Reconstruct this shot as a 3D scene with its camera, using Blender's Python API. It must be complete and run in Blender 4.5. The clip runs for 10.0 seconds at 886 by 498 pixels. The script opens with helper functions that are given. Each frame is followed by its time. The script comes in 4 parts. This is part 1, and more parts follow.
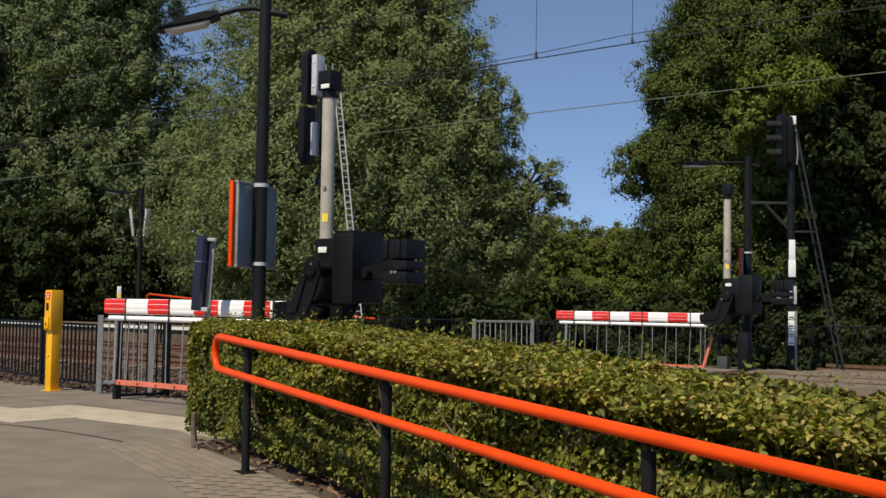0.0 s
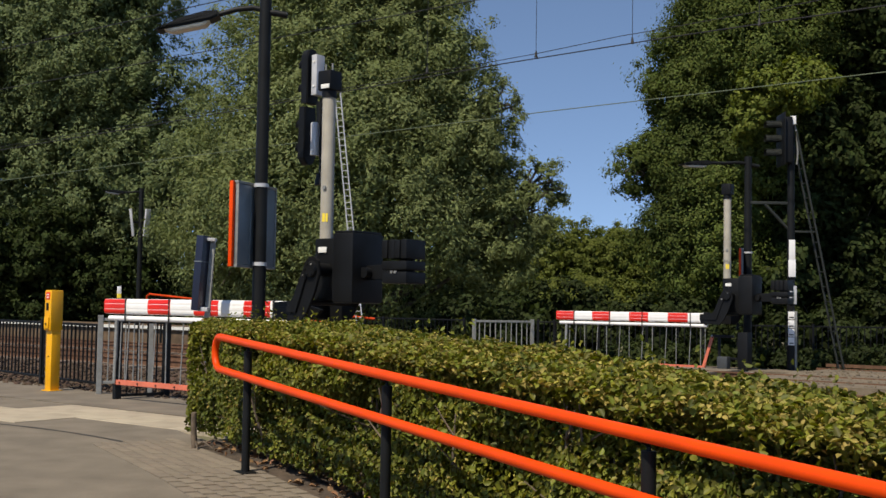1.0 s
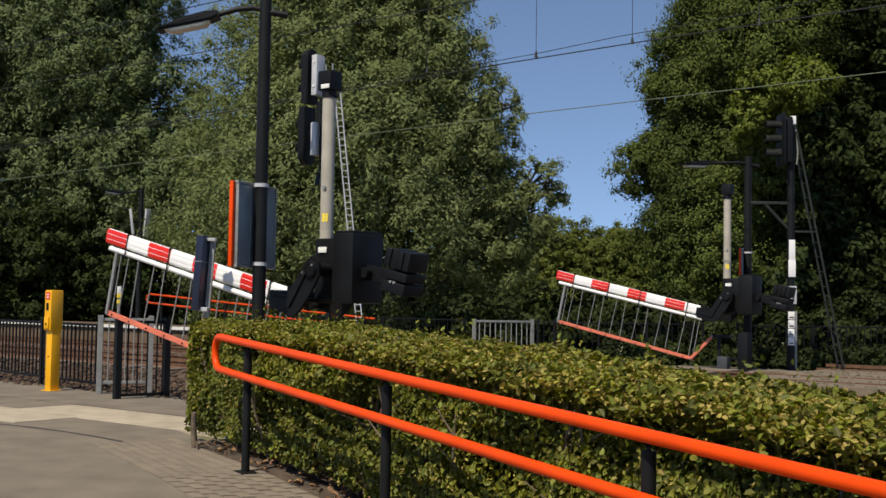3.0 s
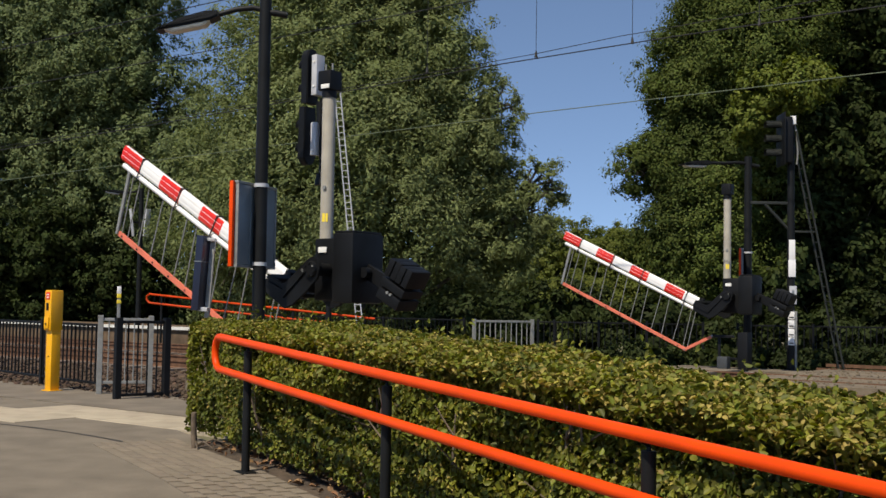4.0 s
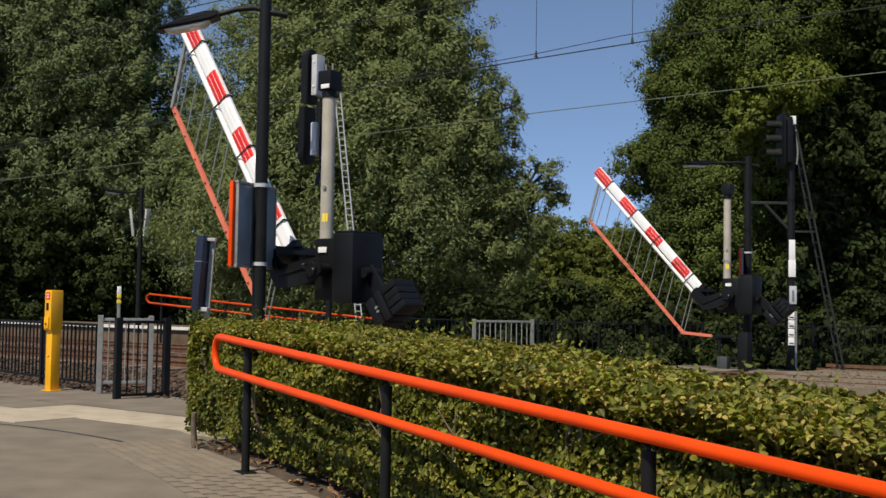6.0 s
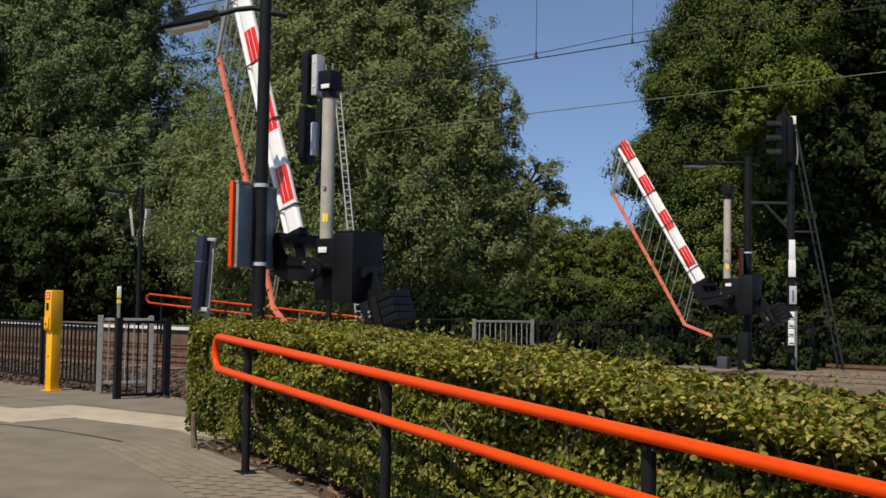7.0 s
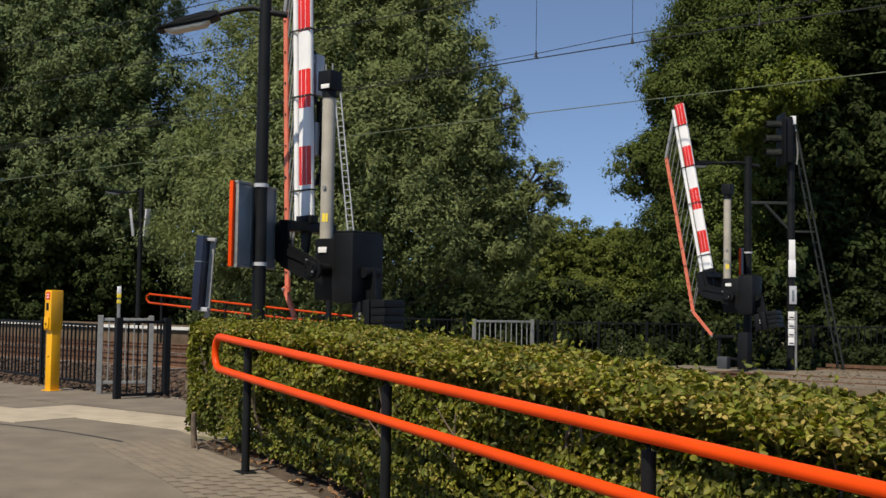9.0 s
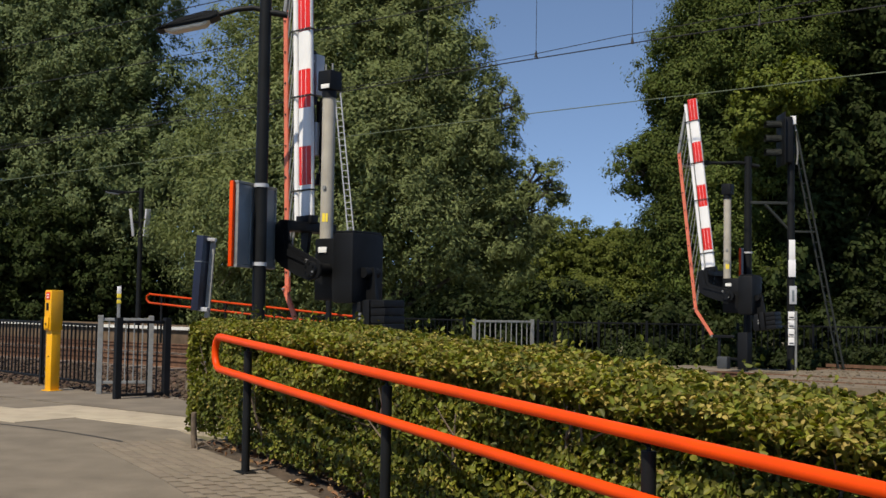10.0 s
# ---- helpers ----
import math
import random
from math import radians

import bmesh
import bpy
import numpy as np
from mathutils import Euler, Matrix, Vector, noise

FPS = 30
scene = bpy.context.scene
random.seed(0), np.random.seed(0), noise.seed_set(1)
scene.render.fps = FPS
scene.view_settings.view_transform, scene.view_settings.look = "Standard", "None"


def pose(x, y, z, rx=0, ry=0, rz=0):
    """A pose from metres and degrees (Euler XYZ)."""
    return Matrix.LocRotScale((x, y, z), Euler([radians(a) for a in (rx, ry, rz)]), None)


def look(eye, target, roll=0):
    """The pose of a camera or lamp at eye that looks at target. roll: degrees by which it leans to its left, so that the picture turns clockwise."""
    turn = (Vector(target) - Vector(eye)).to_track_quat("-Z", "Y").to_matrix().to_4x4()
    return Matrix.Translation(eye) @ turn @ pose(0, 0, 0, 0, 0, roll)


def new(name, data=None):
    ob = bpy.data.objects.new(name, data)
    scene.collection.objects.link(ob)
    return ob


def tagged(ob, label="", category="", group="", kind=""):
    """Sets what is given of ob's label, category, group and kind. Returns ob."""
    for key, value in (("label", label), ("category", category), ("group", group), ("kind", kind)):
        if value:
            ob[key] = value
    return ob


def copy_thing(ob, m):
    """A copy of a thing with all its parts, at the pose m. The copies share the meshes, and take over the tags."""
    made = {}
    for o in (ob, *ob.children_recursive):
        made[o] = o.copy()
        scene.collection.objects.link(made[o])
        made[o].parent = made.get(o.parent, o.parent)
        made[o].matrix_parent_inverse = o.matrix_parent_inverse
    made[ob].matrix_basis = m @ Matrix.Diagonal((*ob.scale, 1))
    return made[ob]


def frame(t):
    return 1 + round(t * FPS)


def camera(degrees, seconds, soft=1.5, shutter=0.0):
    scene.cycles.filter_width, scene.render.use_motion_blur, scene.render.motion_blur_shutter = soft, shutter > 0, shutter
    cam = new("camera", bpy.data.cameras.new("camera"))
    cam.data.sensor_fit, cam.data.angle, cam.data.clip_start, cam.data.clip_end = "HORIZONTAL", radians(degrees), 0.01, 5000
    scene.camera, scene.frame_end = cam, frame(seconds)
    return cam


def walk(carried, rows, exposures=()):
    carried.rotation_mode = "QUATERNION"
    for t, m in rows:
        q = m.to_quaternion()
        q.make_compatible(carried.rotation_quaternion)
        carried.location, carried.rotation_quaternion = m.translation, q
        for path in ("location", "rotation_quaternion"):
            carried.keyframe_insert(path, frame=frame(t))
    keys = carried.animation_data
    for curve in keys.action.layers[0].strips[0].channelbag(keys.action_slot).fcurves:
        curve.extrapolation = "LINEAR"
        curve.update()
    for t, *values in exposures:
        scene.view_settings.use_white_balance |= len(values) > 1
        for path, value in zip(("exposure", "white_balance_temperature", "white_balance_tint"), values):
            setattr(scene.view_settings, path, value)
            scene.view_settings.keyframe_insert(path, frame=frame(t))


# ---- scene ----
cam = camera(42.5, 10.0, soft=1.55)
EYE = (0, 0, 1.357)
VIEW = look(EYE, (0, 100, 1.357 + 100 * math.tan(radians(2.8795))), roll=0.9087)
walk(cam, [(0, VIEW), (10, VIEW)], exposures=[(0, 0.15, 6900, 10), (10, 0.15, 6900, 10)])

# ---- light: clear summer sky, high sun behind the camera and to its left ----
SUN_AZ, SUN_EL = math.atan2(-0.84, -0.54), radians(55)
world = bpy.data.worlds.new("sky")
scene.world = world
world.use_nodes = True
wn = world.node_tree.nodes
sky = wn.new("ShaderNodeTexSky")
sky.sky_type, sky.sun_disc = "NISHITA", False
sky.sun_elevation, sky.sun_rotation = SUN_EL, math.pi / 2 - SUN_AZ
sky.air_density, sky.dust_density, sky.ozone_density = 0.55, 0.0, 4.0
way, lift, unit = wn.new("ShaderNodeTexCoord"), wn.new("ShaderNodeVectorMath"), wn.new("ShaderNodeVectorMath")
lift.inputs[1].default_value, unit.operation = (0, 0, 0.12), "NORMALIZE"
world.node_tree.links.new(way.outputs["Generated"], lift.inputs[0])
world.node_tree.links.new(lift.outputs[0], unit.inputs[0])
world.node_tree.links.new(unit.outputs[0], sky.inputs[0])
tint = wn.new("ShaderNodeMix")
tint.data_type, tint.blend_type = "RGBA", "MULTIPLY"
tint.inputs[0].default_value, tint.inputs[7].default_value = 1.0, (1.12, 1.05, 0.95, 1)
world.node_tree.links.new(sky.outputs[0], tint.inputs[6])
world.node_tree.links.new(tint.outputs[2], wn["Background"].inputs[0])
wn["Background"].inputs[1].default_value = 0.165
sun = new("sun", bpy.data.lights.new("sun", "SUN"))
sun.data.energy, sun.data.angle, sun.data.color = 5.0, radians(0.53), (1.0, 0.925, 0.79)
sun.matrix_world = look((0, 0, 0), (-math.cos(SUN_AZ) * math.cos(SUN_EL), -math.sin(SUN_AZ) * math.cos(SUN_EL), -math.sin(SUN_EL)))


# ---- materials ----
def mat(name, col, rough=0.6, metal=0.0, var=0.15, scale=8.0, fine=80.0, bump=0.15, col2=None, rand=0.0, spec=0.5, island=0.0, translucent=0.0, dist=0.004):
    """Base colour broken by coarse stains and fine grain, with a little relief."""
    m = bpy.data.materials.new(name)
    m.use_nodes = True
    nt = m.node_tree
    n, l = nt.nodes, nt.links
    b = n["Principled BSDF"]
    b.inputs["Roughness"].default_value, b.inputs["Metallic"].default_value = rough, metal
    b.inputs["Specular IOR Level"].default_value = spec
    co = n.new("ShaderNodeTexCoord")
    big, small = n.new("ShaderNodeTexNoise"), n.new("ShaderNodeTexNoise")
    for t, s in ((big, scale), (small, fine)):
        t.inputs["Scale"].default_value, t.inputs["Detail"].default_value = s, 6
        l.new(co.outputs["Object"], t.inputs["Vector"])
    mix = n.new("ShaderNodeMix")
    mix.data_type = "RGBA"
    c2 = col2 or tuple(c * (1 - 2.2 * var) for c in col)
    mix.inputs[6].default_value, mix.inputs[7].default_value = (*col, 1), (*c2, 1)
    ramp = n.new("ShaderNodeMapRange")
    ramp.inputs[1].default_value, ramp.inputs[2].default_value = 0.35, 0.68
    l.new(big.outputs[0], ramp.inputs[0])
    l.new(ramp.outputs[0], mix.inputs[0])
    hsv = n.new("ShaderNodeHueSaturation")
    l.new(mix.outputs[2], hsv.inputs["Color"])
    val = n.new("ShaderNodeMapRange")
    val.inputs[3].default_value, val.inputs[4].default_value = 1 - var, 1 + var
    l.new(small.outputs[0], val.inputs[0])
    out = val.outputs[0]
    if rand or island:
        src = n.new("ShaderNodeNewGeometry").outputs["Random Per Island"] if island else n.new("ShaderNodeObjectInfo").outputs["Random"]
        rr = n.new("ShaderNodeMapRange")
        a = island or rand
        rr.inputs[3].default_value, rr.inputs[4].default_value = 1 - a, 1 + a
        l.new(src, rr.inputs[0])
        mul = n.new("ShaderNodeMath")
        mul.operation = "MULTIPLY"
        l.new(out, mul.inputs[0]), l.new(rr.outputs[0], mul.inputs[1])
        out = mul.outputs[0]
        hu = n.new("ShaderNodeMapRange")
        hu.inputs[3].default_value, hu.inputs[4].default_value = 0.5 - a * 0.045, 0.5 + a * 0.035
        wob = n.new("ShaderNodeMath")
        wob.operation = "FRACT"
        w2 = n.new("ShaderNodeMath")
        w2.operation = "MULTIPLY"
        w2.inputs[1].default_value = 7.31
        l.new(src, w2.inputs[0]), l.new(w2.outputs[0], wob.inputs[0]), l.new(wob.outputs[0], hu.inputs[0])
        l.new(hu.outputs[0], hsv.inputs["Hue"])
    l.new(out, hsv.inputs["Value"])
    l.new(hsv.outputs[0], b.inputs["Base Color"])
    rgh = n.new("ShaderNodeMapRange")
    rgh.inputs[3].default_value, rgh.inputs[4].default_value = max(0.03, rough - 0.12), min(1, rough + 0.12)
    l.new(big.outputs[0], rgh.inputs[0])
    l.new(rgh.outputs[0], b.inputs["Roughness"])
    if bump:
        bp = n.new("ShaderNodeBump")
        bp.inputs["Strength"].default_value, bp.inputs["Distance"].default_value = bump, dist
        l.new(small.outputs[0], bp.inputs["Height"])
        l.new(bp.outputs[0], b.inputs["Normal"])
    if translucent:
        tr = n.new("ShaderNodeBsdfTranslucent")
        gain = n.new("ShaderNodeHueSaturation")
        gain.inputs["Saturation"].default_value, gain.inputs["Value"].default_value = 1.15, 1.3
        l.new(hsv.outputs[0], gain.inputs["Color"])
        l.new(gain.outputs[0], tr.inputs[0])
        ms = n.new("ShaderNodeMixShader")
        ms.inputs[0].default_value = translucent
        l.new(b.outputs[0], ms.inputs[1]), l.new(tr.outputs[0], ms.inputs[2])
        l.new(ms.outputs[0], n["Material Output"].inputs[0])
    return m


M_RED = mat("red_film", (0.70, 0.018, 0.008), 0.32, var=0.08, scale=3, bump=0.03)
M_WHITE = mat("white_film", (0.80, 0.80, 0.80), 0.30, var=0.05, scale=3, bump=0.03)
M_BLACK = mat("black_paint", (0.006, 0.0065, 0.0075), 0.5, var=0.2, scale=5, bump=0.08, spec=0.22)
M_BLACKPOLE = mat("dark_grey_pole_paint", (0.011, 0.012, 0.013), 0.5, var=0.2, scale=3, bump=0.05, spec=0.16)
M_RUBBER = mat("black_rubber", (0.01, 0.01, 0.01), 0.7, var=0.2, bump=0.1)
M_ORANGE = mat("orange_powder_coat", (0.74, 0.060, 0.002), 0.42, var=0.08, scale=2.5, bump=0.04, spec=0.18)
# darker copy of the orange coat, dimmed in colour for shade
M_SHADEORANGE = mat("shade_dimmed_orange_paint", (0.52, 0.050, 0.006), 0.55, var=0.15, scale=2, bump=0.05, spec=0.15)
M_SALMON = mat("faded_red_bar", (0.66, 0.17, 0.10), 0.5, var=0.1, scale=4, bump=0.05)
M_GALV = mat("galvanised_steel", (0.27, 0.275, 0.27), 0.55, 0.3, var=0.12, scale=14, bump=0.06)
M_GREYPLATE = mat("grey_plate", (0.50, 0.51, 0.54), 0.5, 0.1, var=0.08, scale=4, bump=0.04)
M_BLUEGREY = mat("blue_grey_sheet", (0.155, 0.185, 0.205), 0.45, 0.0, var=0.1, scale=3, bump=0.03)
M_NAVY = mat("navy_sheet", (0.01, 0.014, 0.035), 0.35, var=0.1, scale=3, bump=0.03)
M_CONCPOST = mat("beige_grey_post_paint", (0.40, 0.37, 0.31), 0.6, var=0.1, scale=4, bump=0.06)
M_YELLOW = mat("yellow_paint", (0.80, 0.39, 0.004), 0.45, var=0.06, scale=3, bump=0.04)
M_LABEL = mat("white_sticker", (0.75, 0.75, 0.73), 0.5, var=0.04, bump=0)
M_DKGREY = mat("dark_grey_box", (0.045, 0.05, 0.055), 0.5, var=0.1, bump=0.05)
M_JOINT = mat("sandy_joint", (0.135, 0.110, 0.082), 0.95, var=0.2, scale=3, fine=90, col2=(0.03, 0.025, 0.02), bump=0.3)
M_LADDER = mat("weathered_grey_green_steel", (0.020, 0.024, 0.021), 0.6, 0.2, var=0.15, bump=0.05)
M_TAR = mat("tar_joint", (0.05, 0.045, 0.04), 0.8, var=0.2, bump=0.2)
M_PLATFACE = mat("stained_platform_face", (0.135, 0.088, 0.052), 0.9, var=0.25, scale=2, fine=30, bump=0.4)
M_YLABEL = mat("yellow_sticker", (0.85, 0.65, 0.05), 0.5, var=0.04, bump=0)
M_LAMPGLASS = mat("lamp_diffuser", (0.55, 0.52, 0.45), 0.25, var=0.05, bump=0)
M_ASPHALT = mat("worn_asphalt", (0.168, 0.141, 0.106), 0.9, var=0.13, scale=2.2, fine=45, bump=0.7, dist=0.006)
M_PAVE = mat("concrete_paving", (0.152, 0.128, 0.098), 0.9, var=0.15, scale=2, fine=90, bump=0.4, rand=0.14)
M_BRICK = mat("clinker_paver", (0.190, 0.156, 0.115), 0.9, var=0.12, scale=9, fine=110, bump=0.5, rand=0.10)
M_TACTILE = mat("pale_paving_slab", (0.37, 0.315, 0.235), 0.85, var=0.1, scale=2.2, fine=100, bump=0.3, rand=0.08)
M_KERB = mat("concrete_kerb", (0.30, 0.28, 0.25), 0.9, var=0.14, scale=4, fine=60, bump=0.3, rand=0.1)
M_BALLAST = mat("rusty_ballast", (0.100, 0.060, 0.034), 0.95, var=0.3, scale=3, fine=30, bump=0.9, dist=0.03)
M_STONE = mat("ballast_stone", (0.080, 0.050, 0.031), 0.95, var=0.25, scale=9, fine=60, bump=0.4, island=0.4)
M_RUST = mat("rusty_rail", (0.155, 0.078, 0.042), 0.75, 0.2, var=0.22, scale=6, fine=60, bump=0.2)
M_SLEEPER = mat("weathered_sleeper", (0.19, 0.15, 0.12), 0.9, var=0.2, scale=5, bump=0.3, rand=0.15)
M_GROUND = mat("dry_grass_soil", (0.10, 0.105, 0.045), 0.95, var=0.3, scale=0.8, fine=20, bump=0.8, col2=(0.14, 0.115, 0.07), dist=0.03)
M_SOIL = mat("leaf_litter_soil", (0.085, 0.06, 0.04), 0.95, var=0.3, scale=6, fine=60, bump=0.8, dist=0.02)
M_DRYLEAF = mat("fallen_leaf", (0.24, 0.13, 0.06), 0.8, var=0.2, scale=20, bump=0.1, island=0.35)
M_BARK = mat("grey_bark", (0.12, 0.10, 0.075), 0.95, var=0.3, scale=5, fine=30, bump=0.8, dist=0.03)
M_TWIG = mat("hedge_stem", (0.16, 0.12, 0.085), 0.9, var=0.25, scale=12, fine=60, bump=0.4)
M_WIRE = mat("tarnished_copper_wire", (0.02, 0.02, 0.02), 0.6, 0.2, var=0.1, bump=0)
M_WIREG = mat("green_patina_wire", (0.13, 0.16, 0.10), 0.6, 0.3, var=0.1, bump=0)
M_GRAVEL = mat("dusty_gravel", (0.175, 0.140, 0.098), 0.95, var=0.2, scale=3, fine=40, bump=0.6, dist=0.02)
M_PLATWHITE = mat("platform_edge_white", (0.62, 0.62, 0.60), 0.8, var=0.1, scale=3, fine=50, bump=0.2)
M_HEDGE = mat("hornbeam_leaf", (0.155, 0.164, 0.021), 0.55, var=0.12, scale=1.6, fine=30, bump=0.1, col2=(0.080, 0.095, 0.017), island=0.55, translucent=0.25, spec=0.25)
M_HEDGETIP = mat("dry_hedge_leaf", (0.32, 0.265, 0.070), 0.6, var=0.15, scale=2, fine=30, bump=0.1, island=0.4, translucent=0.25, spec=0.2)
M_WILLOW = mat("silver_willow_leaf", (0.176, 0.208, 0.088), 0.7, var=0.1, scale=0.35, fine=4, bump=0, col2=(0.134, 0.164, 0.062), island=0.28, translucent=0.35, spec=0.12)
M_WILLOWB = mat("grey_green_leaf", (0.150, 0.188, 0.085), 0.7, var=0.1, scale=0.35, fine=4, bump=0, col2=(0.105, 0.135, 0.056), island=0.28, translucent=0.35, spec=0.12)
M_ELM = mat("green_leaf", (0.086, 0.114, 0.025), 0.65, var=0.12, scale=0.3, fine=4, bump=0, col2=(0.043, 0.061, 0.015), island=0.35, translucent=0.25, spec=0.12)
# deep shade is painted into this leaf colour
M_SHADELEAF = mat("shade_darkened_leaf", (0.033, 0.048, 0.014), 0.65, var=0.12, scale=0.35, fine=4, bump=0, island=0.4, translucent=0.2, spec=0.08)
# near-black scrub leaf: the shade is put into its colour
M_SCRUB = mat("shade_darkened_scrub_leaf", (0.030, 0.042, 0.012), 0.65, var=0.15, scale=0.3, fine=4, bump=0, col2=(0.015, 0.022, 0.007), island=0.35, translucent=0.25, spec=0.1)
# brighter than the elm's leaf, to paint sunlight into the colour
M_SUNLEAF = mat("sun_brightened_leaf", (0.118, 0.146, 0.027), 0.6, var=0.12, scale=0.5, fine=4, bump=0, island=0.35, translucent=0.3, spec=0.12)
M_BUSH = mat("fresh_green_leaf", (0.140, 0.160, 0.036), 0.65, var=0.15, scale=0.22, fine=4, bump=0, col2=(0.090, 0.115, 0.030), island=0.25, translucent=0.4, spec=0.1)


# ---- mesh helpers ----
def bm_mesh(bm, material, smooth=False, angle=None):
    me = bpy.data.meshes.new("mesh")
    bmesh.ops.recalc_face_normals(bm, faces=bm.faces)
    bm.to_mesh(me)
    bm.free()
    me.materials.append(material)
    if smooth:
        for p in me.polygons:
            p.use_smooth = True
        me.set_sharp_from_angle(angle=radians(angle or 40))
    return me


def part(name, bm, material, parent=None, label="", smooth=True):
    me = bm if isinstance(bm, bpy.types.Mesh) else bm_mesh(bm, material, smooth)
    me.name = name
    if not me.materials:
        me.materials.append(material)
    ob = new(name, me)
    if parent:
        ob.parent = parent
    if label:
        tagged(ob, label)
    return ob


def empty(name, m, label, category, group="", kind=""):
    ob = new(name)
    ob.empty_display_size = 0.2
    ob.matrix_world = m
    return tagged(ob, label, category, group, kind)


def box(sx, sy, sz, at=(0, 0, 0), bevel=0.006, rot=None, bm=None):
    """A bevelled box centred on at."""
    bm = bm or bmesh.new()
    m = Matrix.Translation(at) @ (rot or Matrix()) @ Matrix.Diagonal((sx, sy, sz, 1))
    made = bmesh.ops.create_cube(bm, size=1, matrix=m)
    if bevel:
        es = list({e for v in made["verts"] for e in v.link_edges})
        bmesh.ops.bevel(bm, geom=es, offset=bevel, segments=2, affect="EDGES", profile=0.6)
    return bm


def tube(points, radius, segs=12, bm=None, caps=True):
    """A round tube along points; radius a number or one per point."""
    bm = bm or bmesh.new()
    pts = [Vector(p) for p in points]
    rad = radius if hasattr(radius, "__len__") else [radius] * len(pts)
    rings, ref = [], None
    for i, p in enumerate(pts):
        d = (pts[min(i + 1, len(pts) - 1)] - pts[max(i - 1, 0)]).normalized()
        if ref is None:
            ref = d.orthogonal().normalized()
        ref = (ref - d * ref.dot(d)).normalized()
        o = d.cross(ref)
        rings.append([bm.verts.new(p + rad[i] * (ref * math.cos(a) + o * math.sin(a))) for a in (2 * math.pi * k / segs for k in range(segs))])
    for a, b in zip(rings, rings[1:]):
        for k in range(segs):
            bm.faces.new((a[k], a[(k + 1) % segs], b[(k + 1) % segs], b[k]))
    if caps:
        bm.faces.new(rings[0][::-1]), bm.faces.new(rings[-1])
    return bm


def prism(outline, thick, bm=None, bevel=0.0, axis="y"):
    """An outline in x and z, drawn out to thick along y about y = 0 (axis x: outline in y and z)."""
    bm = bm or bmesh.new()
    if axis == "y":
        a = [bm.verts.new((x, -thick / 2, z)) for x, z in outline]
        b = [bm.verts.new((x, thick / 2, z)) for x, z in outline]
    elif axis == "x":
        a = [bm.verts.new((-thick / 2, x, z)) for x, z in outline]
        b = [bm.verts.new((thick / 2, x, z)) for x, z in outline]
    else:
        a = [bm.verts.new((x, z, -thick / 2)) for x, z in outline]
        b = [bm.verts.new((x, z, thick / 2)) for x, z in outline]
    n = len(a)
    fs = [bm.faces.new(a[::-1]), bm.faces.new(b)]
    for k in range(n):
        fs.append(bm.faces.new((a[k], a[(k + 1) % n], b[(k + 1) % n], b[k])))
    if bevel:
        bmesh.ops.bevel(bm, geom=list(fs[0].edges) + list(fs[1].edges), offset=bevel, segments=2, affect="EDGES")
    return bm


def shift(bm, m):
    bmesh.ops.transform(bm, matrix=m, verts=bm.verts)
    return bm


def leaves(centres, size, normals, fold=0.25, slim=0.5, rng=None, pair=True):
    """One mesh of many pointed leaves: each two quads, or one, folded along the rib."""
    rng = rng or np.random.default_rng(1)
    n = len(centres)
    nm = normals / np.maximum(np.linalg.norm(normals, axis=1, keepdims=True), 1e-6)
    t = rng.normal(size=(n, 3))
    t -= nm * (t * nm).sum(1, keepdims=True)
    t /= np.maximum(np.linalg.norm(t, axis=1, keepdims=True), 1e-6)
    s = np.cross(nm, t)
    sz = np.asarray(size).reshape(-1, 1) * np.ones((n, 1))
    w = sz * slim * 0.5
    base, tip = centres - t * sz * 0.5, centres + t * sz * 0.5
    if pair:
        up = nm * w * fold * 2
        vs = np.stack([base, centres - t * sz * 0.12 + s * w + up, centres + t * sz * 0.22 + s * w * 0.8 + up, tip,
                       centres + t * sz * 0.22 - s * w * 0.8 + up, centres - t * sz * 0.12 - s * w + up], 1).reshape(-1, 3)
        k = np.arange(n)[:, None] * 6
        quads = np.concatenate([k + [0, 1, 2, 3], k + [0, 3, 4, 5]], 1).reshape(-1, 4)
    else:
        vs = np.stack([base, centres + s * w, tip, centres - s * w], 1).reshape(-1, 3)
        quads = np.arange(n)[:, None] * 4 + np.array([0, 1, 2, 3])
    me = bpy.data.meshes.new("leaves")
    nq = len(quads)
    me.vertices.add(len(vs)), me.loops.add(nq * 4), me.polygons.add(nq)
    me.vertices.foreach_set("co", vs.astype(np.float32).ravel())
    me.loops.foreach_set("vertex_index", quads.astype(np.int32).ravel())
    me.polygons.foreach_set("loop_start", np.arange(nq, dtype=np.int32) * 4)
    me.update(calc_edges=True)
    me.validate()
    return me


# ---- the lie of the land ----
TRACK = Vector((-0.794, 0.608, 0))      # along the track, away to the left
ROAD = Vector((0.608, 0.794, 0))        # across the track, away
RAMP = Vector((-0.494, 0.869, 0))       # up the ramp beside the hedge
RAMPN = Vector((0.869, 0.494, 0))
POST0 = Vector((-1.551, 9.178, 0))      # foot of the top handrail post


def ground_z(x, y):
    """The ramp falls gently towards the camera; the crossing is level."""
    w = (x - POST0.x) * RAMP.x + (y - POST0.y) * RAMP.y
    return 0.038 * min(0.0, max(w, -30.0))


def uv(u, v, z=0.0):
    return TRACK * u + ROAD * v + Vector((0, 0, z))


